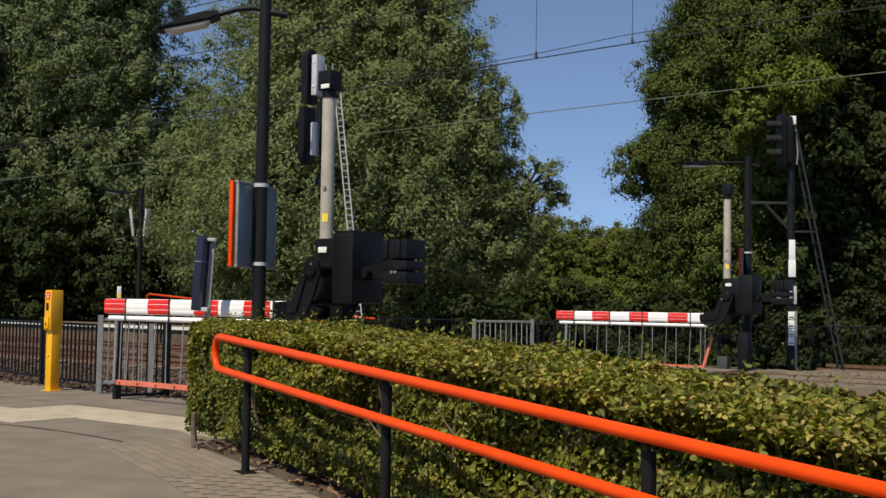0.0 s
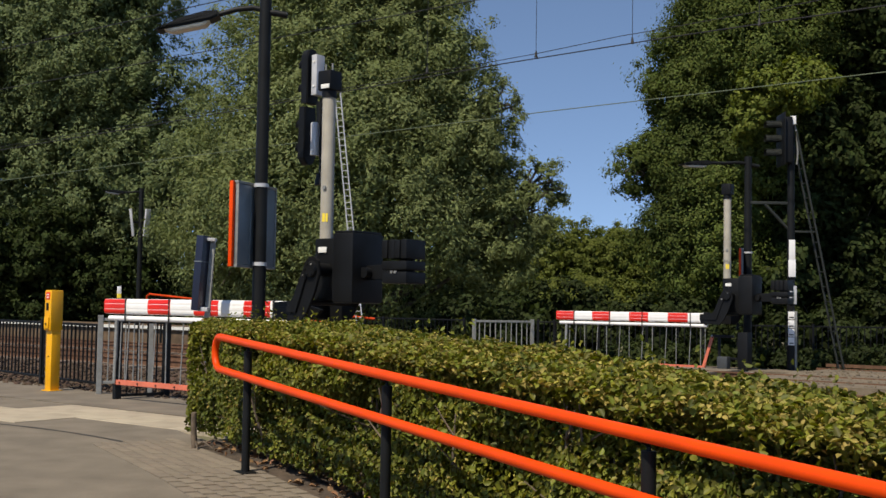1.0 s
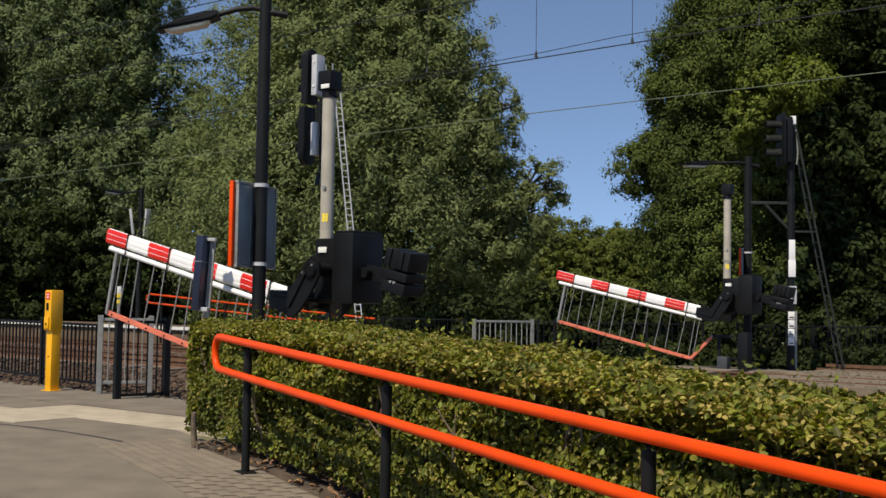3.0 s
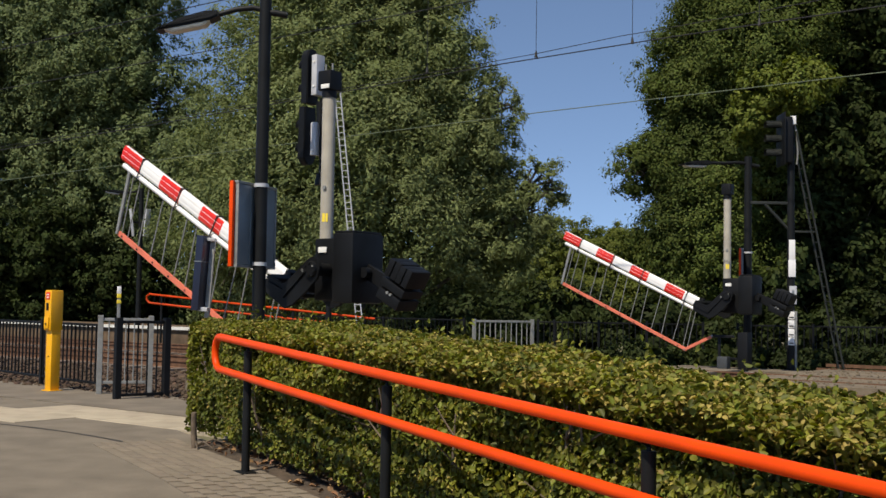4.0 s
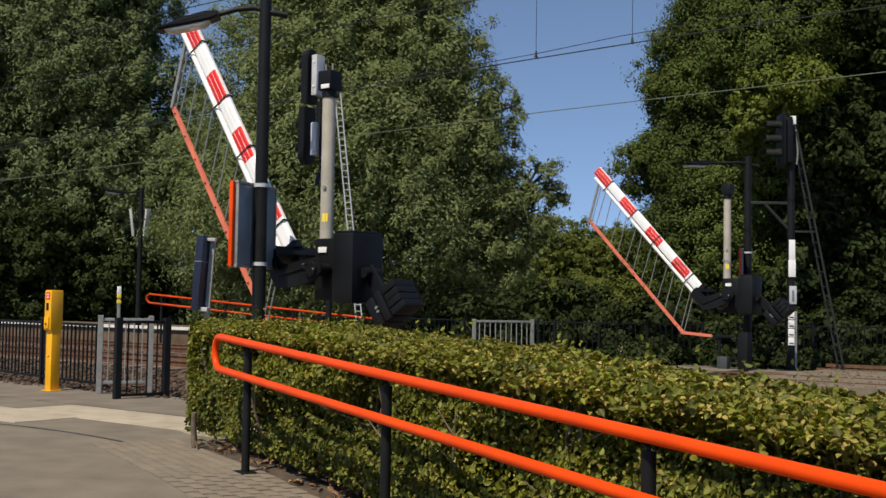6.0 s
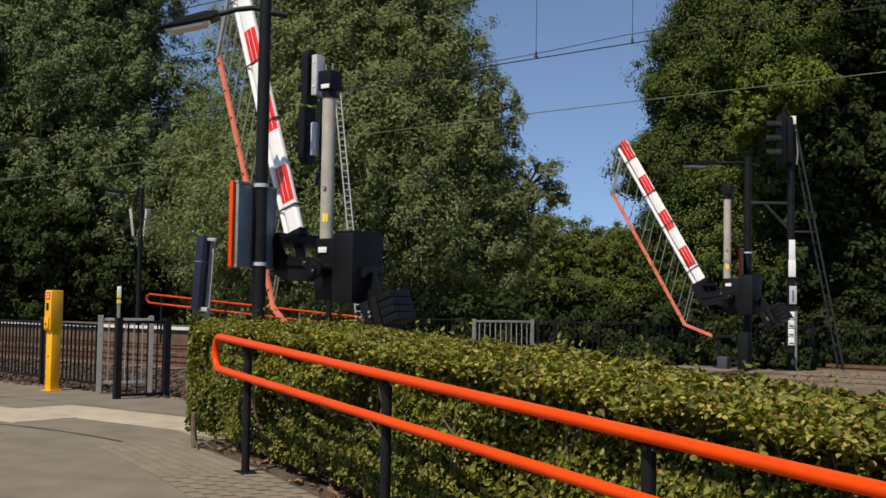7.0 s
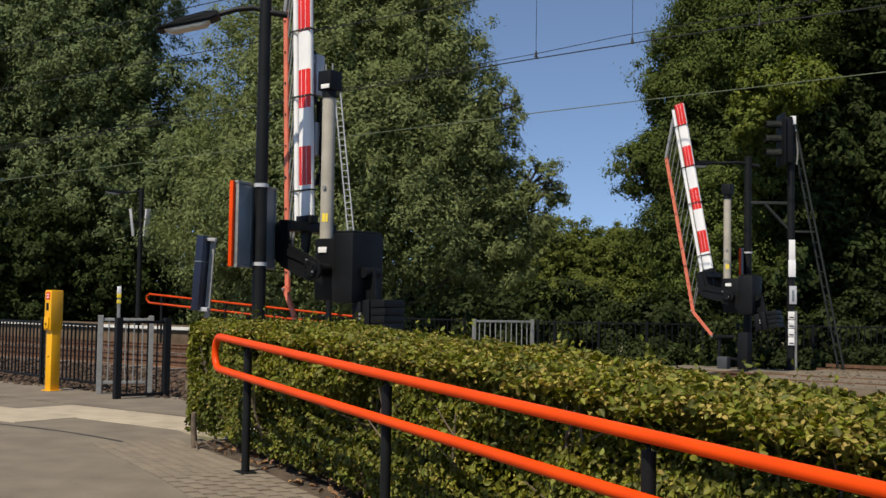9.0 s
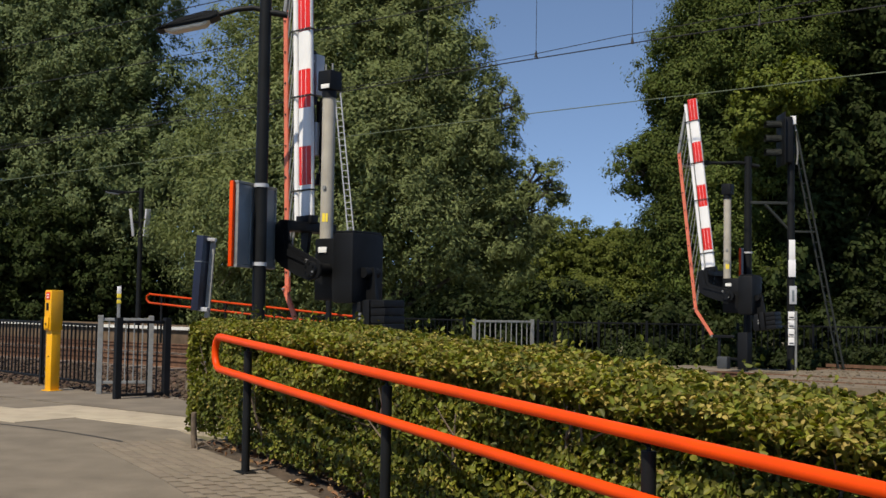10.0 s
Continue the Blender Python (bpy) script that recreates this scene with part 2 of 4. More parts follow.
def ribbon(name, v0, v1, z, u0, u1, material, thick=0.2, parent=None, label="", nu=30):
    """A long flat strip along the track."""
    bm = bmesh.new()
    rows = []
    for i in range(nu + 1):
        u = u0 + (u1 - u0) * i / nu
        rows.append([bm.verts.new(uv(u, v, zz)) for v, zz in ((v0, z - thick), (v0, z), (v1, z), (v1, z - thick))])
    for a, b in zip(rows, rows[1:]):
        for k in range(3):
            bm.faces.new((a[k], b[k], b[k + 1], a[k + 1]))
    bm.faces.new(rows[0]), bm.faces.new(rows[-1][::-1])
    return part(name, bm, material, parent, label, smooth=False)


# ground: one sheet out to the horizon
gx = np.concatenate([[-900, -300, -100, -50], np.arange(-30, 31, 1.0), [50, 100, 300, 900]])
gy = np.concatenate([[-300, -80, -20], np.arange(-8, 61, 1.0), [90, 150, 400, 1500]])
bm = bmesh.new()
grid = [[bm.verts.new((x, y, ground_z(x, y) - 0.03)) for x in gx] for y in gy]
for a, b in zip(grid, grid[1:]):
    for k in range(len(gx) - 1):
        bm.faces.new((a[k], a[k + 1], b[k + 1], b[k]))
ground = tagged(part("ground", bm, M_GROUND), "dry grass and bare soil round the crossing", "ground", kind="structure")

# asphalt path up to the crossing
bm = bmesh.new()
nx, ny = 40, 50
rows = []
for j in range(ny + 1):
    rows.append([])
    for i in range(nx + 1):
        p = POST0 + RAMP * (-16 + 24 * j / ny) + RAMPN * (-12 + 12.4 * i / nx)
        rows[-1].append(bm.verts.new((p.x, p.y, ground_z(p.x, p.y))))
for a, b in zip(rows, rows[1:]):
    for k in range(nx):
        bm.faces.new((a[k], a[k + 1], b[k + 1], b[k]))
path = tagged(part("road", bm, M_ASPHALT), "worn grey asphalt path beside the hedge", "path", kind="structure")
tagged(ribbon("pavement", 8.95, 10.6, 0.012, -0.5, 22, M_PAVE, 0.1), "grey concrete paving before the track fence", "pavement", kind="structure")

# track bed and rails
tagged(ribbon("track_bed", 10.5, 23.2, -0.005, -25, 60, M_BALLAST, 0.3), "rust-brown stone ballast under two tracks", "ballast", kind="structure")
for c in (15.9, 20.3):
    track = empty("railway_track", Matrix.Translation(uv(0, c)), "rusty railway track on brown sleepers in ballast", "railway track", "tracks of the line", "structure")
    for side in (-0.75, 0.75):
        prof = [(-0.075, 0), (0.075, 0), (0.075, 0.015), (0.012, 0.035), (0.012, 0.12), (0.036, 0.13), (0.036, 0.16), (-0.036, 0.16), (-0.036, 0.13), (-0.012, 0.12), (-0.012, 0.035), (-0.075, 0.015)]
        bm = bmesh.new()
        ra = [bm.verts.new(TRACK * -25 + ROAD * (side + y) + Vector((0, 0, z + 0.02))) for y, z in prof]
        rb = [bm.verts.new(TRACK * 60 + ROAD * (side + y) + Vector((0, 0, z + 0.02))) for y, z in prof]
        for k in range(len(prof)):
            bm.faces.new((ra[k], ra[(k + 1) % 12], rb[(k + 1) % 12], rb[k]))
        bm.faces.new(ra), bm.faces.new(rb[::-1])
        part("rail", bm, M_RUST, track, smooth=False)
    sl = bm_mesh(box(0.24, 2.5, 0.12, bevel=0.012), M_SLEEPER)
    for k in range(110):
        s = part("sleeper", sl, M_SLEEPER, track)
        s.matrix_local = Matrix.Translation(TRACK * (-16 + k * 0.62) + Vector((0, 0, -0.02))) @ pose(0, 0, 0, 0, 0, 142.55)


# ---- level crossing barrier ----
HP = 1.60                # pivot over the foot
STRIPE, FIRST, DROP = 0.467, 1.0425, 0.468
LINKPIV = (0.47, -0.84)   # pivot of the skirt's link, from the boom's pivot
LINK, HANG = 0.70, 0.86   # lengths of the link and of a hanger
ELBOW_X, TUBE_Z = 0.66, -0.648


def side_film(length, reach=0.089):
    """Reflective film on both flat sides of the boom; the rounded top and bottom stay bare."""
    bm = bmesh.new()
    zs = [reach * (-1 + k / 8) for k in range(17)]
    for side in (-1, 1):
        skin = []
        for z in zs:
            y = 0.046 * max(0.0, 1 - (abs(z) / 0.104) ** 2.86) ** 0.275
            if min(abs(z - 0.035), abs(z + 0.035)) < 0.010:
                y *= 0.93
            skin.append((side * (y + 0.002), z))
        ring = skin + [(side * 0.03, zs[-1]), (side * 0.03, zs[0])]
        a = [bm.verts.new((0, y, z)) for y, z in ring]
        b = [bm.verts.new((length, y, z)) for y, z in ring]
        n = len(ring)
        for k in range(n):
            bm.faces.new((a[k], a[(k + 1) % n], b[(k + 1) % n], b[k]))
        bm.faces.new(a), bm.faces.new(b)
    return bm


def boom_section(length):
    """Fluted oval aluminium profile, drawn along x from 0."""
    out, n = [], 40
    for k in range(n):
        a = 2 * math.pi * k / n
        y, z = 0.046 * math.copysign(abs(math.cos(a)) ** 0.55, math.cos(a)), 0.104 * math.copysign(abs(math.sin(a)) ** 0.7, math.sin(a))
        if abs(z) < 0.085 and min(abs(z - 0.035), abs(z + 0.035)) < 0.010:
            y *= 0.9
        out.append((y, z))
    bm = bmesh.new()
    a = [bm.verts.new((0, y, z)) for y, z in out]
    b = [bm.verts.new((length, y, z)) for y, z in out]
    for k in range(n):
        bm.faces.new((a[k], a[(k + 1) % n], b[(k + 1) % n], b[k]))
    bm.faces.new(a), bm.faces.new(b)
    return bm


HANGER_A = []
for k in range(6):
    c = 3.70 - 0.565 * k
    HANGER_A += [(c + 0.11, 0.025), (c - 0.11, -0.025)]
HANGER_A += [(3.98, 0.0), (0.66, -0.02)]


def make_barrier():
    b = empty("crossing_barrier", Matrix(), "black crossing barrier with red and white boom and hanging skirt", "barrier", "barriers of the crossing")
    part("foundation", box(0.75, 0.75, 0.30, (-0.15, 0, -0.13), 0.02), M_KERB, b, "weathered concrete foundation block")
    part("pedestal", box(0.22, 0.26, 0.85, (-0.22, 0, 0.43), 0.02), M_BLACK, b)
    part("base_plate", box(0.46, 0.50, 0.03, (-0.25, 0, 0.035), 0.005), M_GALV, b)
    h = box(0.31, 0.54, 0.80, (-0.335, 0, HP + 0.02), 0.035)
    housing = part("housing", h, M_BLACK, b, "black machine housing with rounded edges")
    part("housing_lid", box(0.27, 0.50, 0.03, (-0.335, 0, HP + 0.428), 0.012), M_BLACK, housing)
    part("keyhole_cover", box(0.02, 0.06, 0.08, (-0.183, 0.10, HP - 0.26), 0.005), M_RUBBER, housing)
    part("drive_block", box(0.42, 0.30, 0.72, (0.0, 0, HP + 0.01), 0.03), M_BLACK, b)
    part("sticker", box(0.13, 0.012, 0.065, (0, 0, 0), 0.002), M_LABEL, b, "white sticker").location = (0.075, 0.162, HP + 0.235)
    col = part("column", tube([(0.17, 0, HP + 0.30), (0.17, 0, HP + 2.09)], 0.078, 28), M_CONCPOST, b, "beige-grey round steel column")
    part("ferrule", tube([(0.17, 0, HP + 2.04), (0.17, 0, HP + 2.13)], 0.088, 24), M_BLACK, col)
    cap = part("terminal_box", box(0.205, 0.205, 0.235, (0.165, 0, HP + 2.24), 0.02), M_BLACK, col)
    part("label_plate", box(0.13, 0.008, 0.05, (0.140, 0.106, HP + 2.165), 0.002), M_LABEL, cap)
    part("column_sticker", prism([(-0.035, -0.05), (0.035, -0.05), (0.035, 0.05), (-0.035, 0.05)], 0.004), M_YLABEL, col, "yellow sticker").matrix_local = Matrix.Translation((0.137, 0.068, HP + 0.62)) @ pose(0, 0, 0, 0, 0, 27)
    part("bolt_eye", tube([(0.15, 0.06, HP + 0.97), (0.145, 0.09, HP + 0.97)], 0.025, 14), M_GALV, col)
    # boom with arm and counterweights, turning about the pivot
    boom = part("boom", shift(boom_section(FIRST + 7 * STRIPE - 0.62), Matrix.Translation((0.62, 0, -DROP))), M_WHITE, b, "red and white striped aluminium boom")
    for k in range(7):
        red = k % 2 == 0
        bm = shift(side_film(STRIPE - 0.003, 0.099 if red else 0.082), Matrix.Translation((FIRST + k * STRIPE, 0, -DROP)))
        part("red_section" if red else "white_section", bm, M_RED if red else M_WHITE, boom, "red reflective film" if red else "white reflective film")
    for k in range(0, 7, 2):
        for z in (-0.036, 0.036):
            part("pinstripe", box(STRIPE - 0.02, 0.093, 0.006, (FIRST + (k + 0.5) * STRIPE, 0, -DROP + z), 0.002), M_WHITE, boom, "thin white line")
    part("end_cap", shift(boom_section(0.012), Matrix.Translation((FIRST + 7 * STRIPE, 0, -DROP))), M_RED, boom, "red end cap")
    part("tube", tube([(0.60, 0, -DROP - 0.162), (4.24, 0, -DROP - 0.162)], 0.036, 14), M_WHITE, boom, "white round carrier tube")
    for a in (0.98, 2.12, 2.93, 3.845):
        clamp = part("clamp", box(0.020, 0.112, 0.012, (a, 0, -DROP + 0.110), 0.003), M_RUBBER, boom, "black clamp band")
        for y in (-0.051, 0.051):
            part("band", box(0.022, 0.008, 0.33, (a, y, -DROP - 0.05), 0.002), M_RUBBER, clamp)
            for z in (0.03, -0.03):
                part("bolt", tube([(a, y, -DROP + z), (a, y * 1.15, -DROP + z)], 0.008, 8), M_GALV, clamp)
    # forked arm: a plate on each side of the housing, joined by a cross box that holds the boom
    plate = [(-0.10, 0.10), (-0.03, 0.15), (0.05, 0.145), (0.11, 0.08), (0.20, -0.13), (0.275, -0.32), (0.32, -0.37), (0.595, -0.378), (0.60, -0.50), (0.55, -0.585), (0.16, -0.60), (0.06, -0.50), (-0.05, -0.26), (-0.13, -0.05)]
    for y in (-0.40, 0.40):
        out = 1 if y > 0 else -1
        side = part("arm_plate", shift(prism(plate, 0.036, bevel=0.008), Matrix.Translation((0, y, 0))), M_BLACK, boom, "black cast arm plate")
        part("rib", shift(prism([(0.0, 0.08), (0.06, 0.06), (0.27, -0.42), (0.55, -0.44), (0.55, -0.50), (0.22, -0.50)], 0.024, bevel=0.006), Matrix.Translation((0, y + 0.028 * out, 0))), M_BLACK, side)
        part("bearing_cap", tube([(0, y, 0), (0, y + 0.055 * out, 0)], [0.10, 0.085], 24), M_BLACK, side)
        for k in range(6):
            q = 2 * math.pi * k / 6
            part("bolt", tube([(0.066 * math.cos(q), y + 0.05 * out, 0.066 * math.sin(q)), (0.066 * math.cos(q), y + 0.066 * out, 0.066 * math.sin(q))], 0.012, 6), M_GALV if k == 2 else M_BLACK, side)
        part("bolt", tube([(0.10, y, -0.07), (0.10, y + 0.04 * out, -0.07)], 0.022, 10), M_GALV, side)
    part("cross_box", box(0.115, 0.77, 0.20, (0.535, 0, -0.475), 0.012), M_BLACK, boom, "black cross box behind the boom")
    part("gusset", prism([(0.20, -0.46), (0.48, -0.40), (0.48, -0.55), (0.30, -0.56)], 0.05, bevel=0.006), M_BLACK, boom)
    part("arm_collar", box(0.10, 0.125, 0.25, (0.625, 0, -DROP), 0.012), M_BLACK, boom)
    part("arm_spacer", tube([(0.08, -0.39, -0.38), (0.08, 0.39, -0.38)], 0.03, 14), M_BLACK, boom)
    part("hub", tube([(0, -0.39, 0), (0, 0.39, 0)], 0.075, 24), M_BLACK, boom)
    # balance weight on its own shaft
    bal = part("balance_arm", prism([(0.06, 0.08), (-0.27, 0.10), (-0.64, 0.18), (-0.64, 0.0), (-0.27, -0.08), (0.06, -0.08)], 0.05, bevel=0.008), M_BLACK, b, "black balance arm")
    for k in range(4):
        part("weight_plate", box(0.082, 0.36 - 0.02 * (k % 2), 0.20 + 0.012 * (k % 2), (-0.36 - 0.088 * k, 0, 0.255), 0.010), M_BLACK, bal, "black cast balance weight")
    part("weight_block", box(0.36, 0.34, 0.10, (-0.49, 0, 0.075), 0.014), M_BLACK, bal, "black cast balance weight")
    part("weight_block", box(0.34, 0.35, 0.13, (-0.50, 0, -0.06), 0.014), M_BLACK, bal, "black cast balance weight")
    for k in range(2):
        part("weight_bolt", tube([(-0.47 - 0.05 * k, 0.17, 0.0), (-0.47 - 0.05 * k, 0.19, 0.0)], 0.016, 10), M_GALV, bal)
    part("shaft", tube([(-0.52, -0.12, HP - 0.03), (-0.52, 0.12, HP - 0.03)], 0.06, 16), M_BLACK, b)
    # lower bar hung parallel to the boom; its end rides on a link from the pedestal
    bar = part("skirt_bar", prism([(-0.03, -0.035), (3.42, -0.035), (3.42, 0.035), (-0.03, 0.035)], 0.04, bevel=0.006), M_SALMON, b, "faded red flat lower bar")
    for k in range(9):
        a = 0.2 + k * 0.385
        part("bolt", tube([(a, -0.03, 0), (a, 0.032, 0)], 0.012, 8), M_RUBBER, bar)
    link = part("skirt_link", prism([(0.02, -0.033), (LINK + 0.03, -0.033), (LINK + 0.03, 0.033), (0.02, 0.033)], 0.035, bevel=0.006), M_SALMON, b, "faded red link to the pedestal")
    part("pivot_bolt", tube([(0, -0.05, 0), (0, 0.06, 0)], 0.022, 12), M_GALV, link)
    part("elbow_bolt", tube([(LINK, -0.05, 0), (LINK, 0.045, 0)], 0.014, 10), M_GALV, link)
    part("link_post", box(0.05, 0.05, 0.72, (0.34, 0, 0.40), 0.006), M_BLACK, b, "slim black post under the arm")
    part("link_bracket", box(0.50, 0.04, 0.06, (0.24, 0.05, HP + LINKPIV[1]), 0.006), M_BLACK, b)
    part("link_bracket", box(0.46, 0.05, 0.05, (0.12, 0, 0.30), 0.006), M_BLACK, b)
    part("junction_box", box(0.22, 0.20, 0.26, (0.12, 0.28, 0.22), 0.02), M_DKGREY, b, "dark grey junction box")
    for a, _ in HANGER_A:
        part("hanger", tube([(0, 0, 0), (0, 0, -HANG)], 0.009, 6), M_GALV, b, "thin galvanised hanger rod")
    part("end_hanger", prism([(-0.028, 0), (0.028, 0), (0.028, -HANG - 0.02), (-0.028, -HANG - 0.02)], 0.03, bevel=0.004), M_GALV, b, "flat galvanised end hanger")
    return b


barrier_near = make_barrier()
barrier_far = copy_thing(barrier_near, pose(6.098, 23.755, 0.0625, 0, 0, 142.55))
barrier_near.matrix_basis = pose(-1.2376, 13.2639, 0.1534, 0, 0, 142.55)
tagged(barrier_far, "black crossing barrier with striped boom across the track")
for o in list(barrier_far.children_recursive):
    if o.name.startswith("label_plate"):
        bpy.data.objects.remove(o)


def barrier_motion(b, angles):
    """Turns the boom, the lower bar, the link and every hanger through the angles (seconds, degrees)."""
    byname = {}
    for c in b.children:
        byname.setdefault(c.name.split(".")[0], []).append(c)
    rows = {n: [] for n in ("boom", "balance_arm", "skirt_bar", "skirt_link", "end_hanger")}
    hang = [[] for _ in HANGER_A]
    for t, deg in angles:
        th = radians(deg)
        c, s = math.cos(th), math.sin(th)

        def turn(x, z):
            return x * c - z * s, x * s + z * c

        rows["boom"].append((t, pose(0, 0, HP, 0, -deg, 0)))
        rows["balance_arm"].append((t, pose(-0.52, 0, HP - 0.03, 0, -deg, 0)))
        # the link's end stands a hanger's length from the boom's tube
        ax, az = turn(ELBOW_X, TUBE_Z)
        px, pz = LINKPIV
        gap = math.hypot(ax - px, az - pz)
        along = (LINK ** 2 - HANG ** 2 + gap ** 2) / (2 * gap)
        off = math.sqrt(max(0.0, LINK ** 2 - along ** 2))
        ux, uz = (ax - px) / gap, (az - pz) / gap
        ex, ez = px + along * ux + off * uz, pz + along * uz - off * ux
        rows["skirt_bar"].append((t, pose(ex, 0, HP + ez, 0, -deg, 0)))
        rows["skirt_link"].append((t, pose(px, 0.045, HP + pz, 0, -math.degrees(math.atan2(ez - pz, ex - px)), 0)))
        for k, (a, slant) in enumerate(HANGER_A + [(4.06, 0.0)]):
            tx, tz = turn(a, TUBE_Z)
            sx, sz = turn(slant, 0)
            lean = math.degrees(math.atan2(-(ex - ax + sx), -(ez - az + sz)))
            row = (t, pose(tx, 0.0 if k < len(HANGER_A) else 0.02, HP + tz, 0, lean, 0))
            (hang[k] if k < len(HANGER_A) else rows["end_hanger"]).append(row)
    for n, r in rows.items():
        walk(byname[n][0], r)
    for ob, r in zip(byname["hanger"], hang):
        walk(ob, r)


def motions():
    barrier_motion(barrier_near, [(0, 0), (1.5, 0), (1.8, 0.2), (2.0, 1.1), (2.25, 3.3), (2.5, 6.3), (2.7, 8.9), (3.0, 13.0), (3.35, 18.3), (3.7, 24.0), (4.0, 28.7), (4.5, 35.7), (5.0, 42.9), (5.5, 49.7), (5.7, 52.3), (6.2, 59.6), (6.8, 68.2), (7.0, 71.0), (7.5, 77.6), (8.0, 83.1), (8.3, 86.0), (8.5, 87.2), (8.7, 87.7), (9.2, 87.8), (10, 87.8)])
    barrier_motion(barrier_far, [(0, 0), (1.5, 0), (1.8, 0.2), (2.0, 1.0), (2.25, 3.2), (2.5, 6.0), (2.7, 8.6), (3.0, 12.3), (3.35, 16.6), (3.7, 20.9), (4.0, 24.6), (4.5, 30.3), (5.0, 36.1), (5.5, 41.2), (5.7, 43.3), (6.2, 49.4), (6.8, 56.3), (7.0, 58.5), (7.5, 63.4), (8.0, 68.5), (8.5, 73.8), (9.0, 79.0), (9.3, 82.0), (9.5, 82.9), (9.7, 83.1), (10, 83.1)])


# ---- handrail in front of the hedge ----
def handrail():
    h = empty("handrail", Matrix.Translation(POST0), "double orange tubular handrail on black posts along the hedge", "handrail")
    r, slope, gap, top = 0.0305, 0.0437, 0.270, 1.047
    pts = []

    def at(s, z):
        p = RAMP * -s + RAMPN * -0.06
        return Vector((p.x, p.y, top - slope * s + z))

    pts = [at(9.0, 0), at(6, 0), at(3, 0), at(0, 0), at(-0.52, 0)]
    for k in range(1, 12):
        a = math.pi * k / 12
        pts.append(at(-0.52 - 0.5 * gap * math.sin(a) * 0.9, -0.5 * gap + 0.5 * gap * math.cos(a)))
    pts += [at(-0.52, -gap), at(0, -gap), at(3, -gap), at(6, -gap), at(9.0, -gap)]
    part("rail", tube(pts, r, 20), M_ORANGE, h, "glossy orange tube rail")
    for k in range(4):
        s = 2.47 * k
        base = RAMP * -s
        g = ground_z(POST0.x + base.x, POST0.y + base.y)
        post = part("post", tube([(base.x, base.y, g), (base.x, base.y, top - slope * s - 0.075)], 0.033, 18), M_BLACKPOLE, h, "black round post")
        part("base_plate", box(0.20, 0.14, 0.012, (base.x, base.y, g + 0.010), 0.003, pose(0, 0, 0, 0, 0, 119.6)), M_BLACKPOLE, post)
        for zz in (0, -gap):
            q = at(s, zz - 0.03)
            part("bracket", tube([(base.x, base.y, q.z - 0.05), (base.x, base.y, q.z - 0.02), (q.x, q.y, q.z + 0.01)], 0.012, 8), M_BLACKPOLE, post)
    return h


handrail()


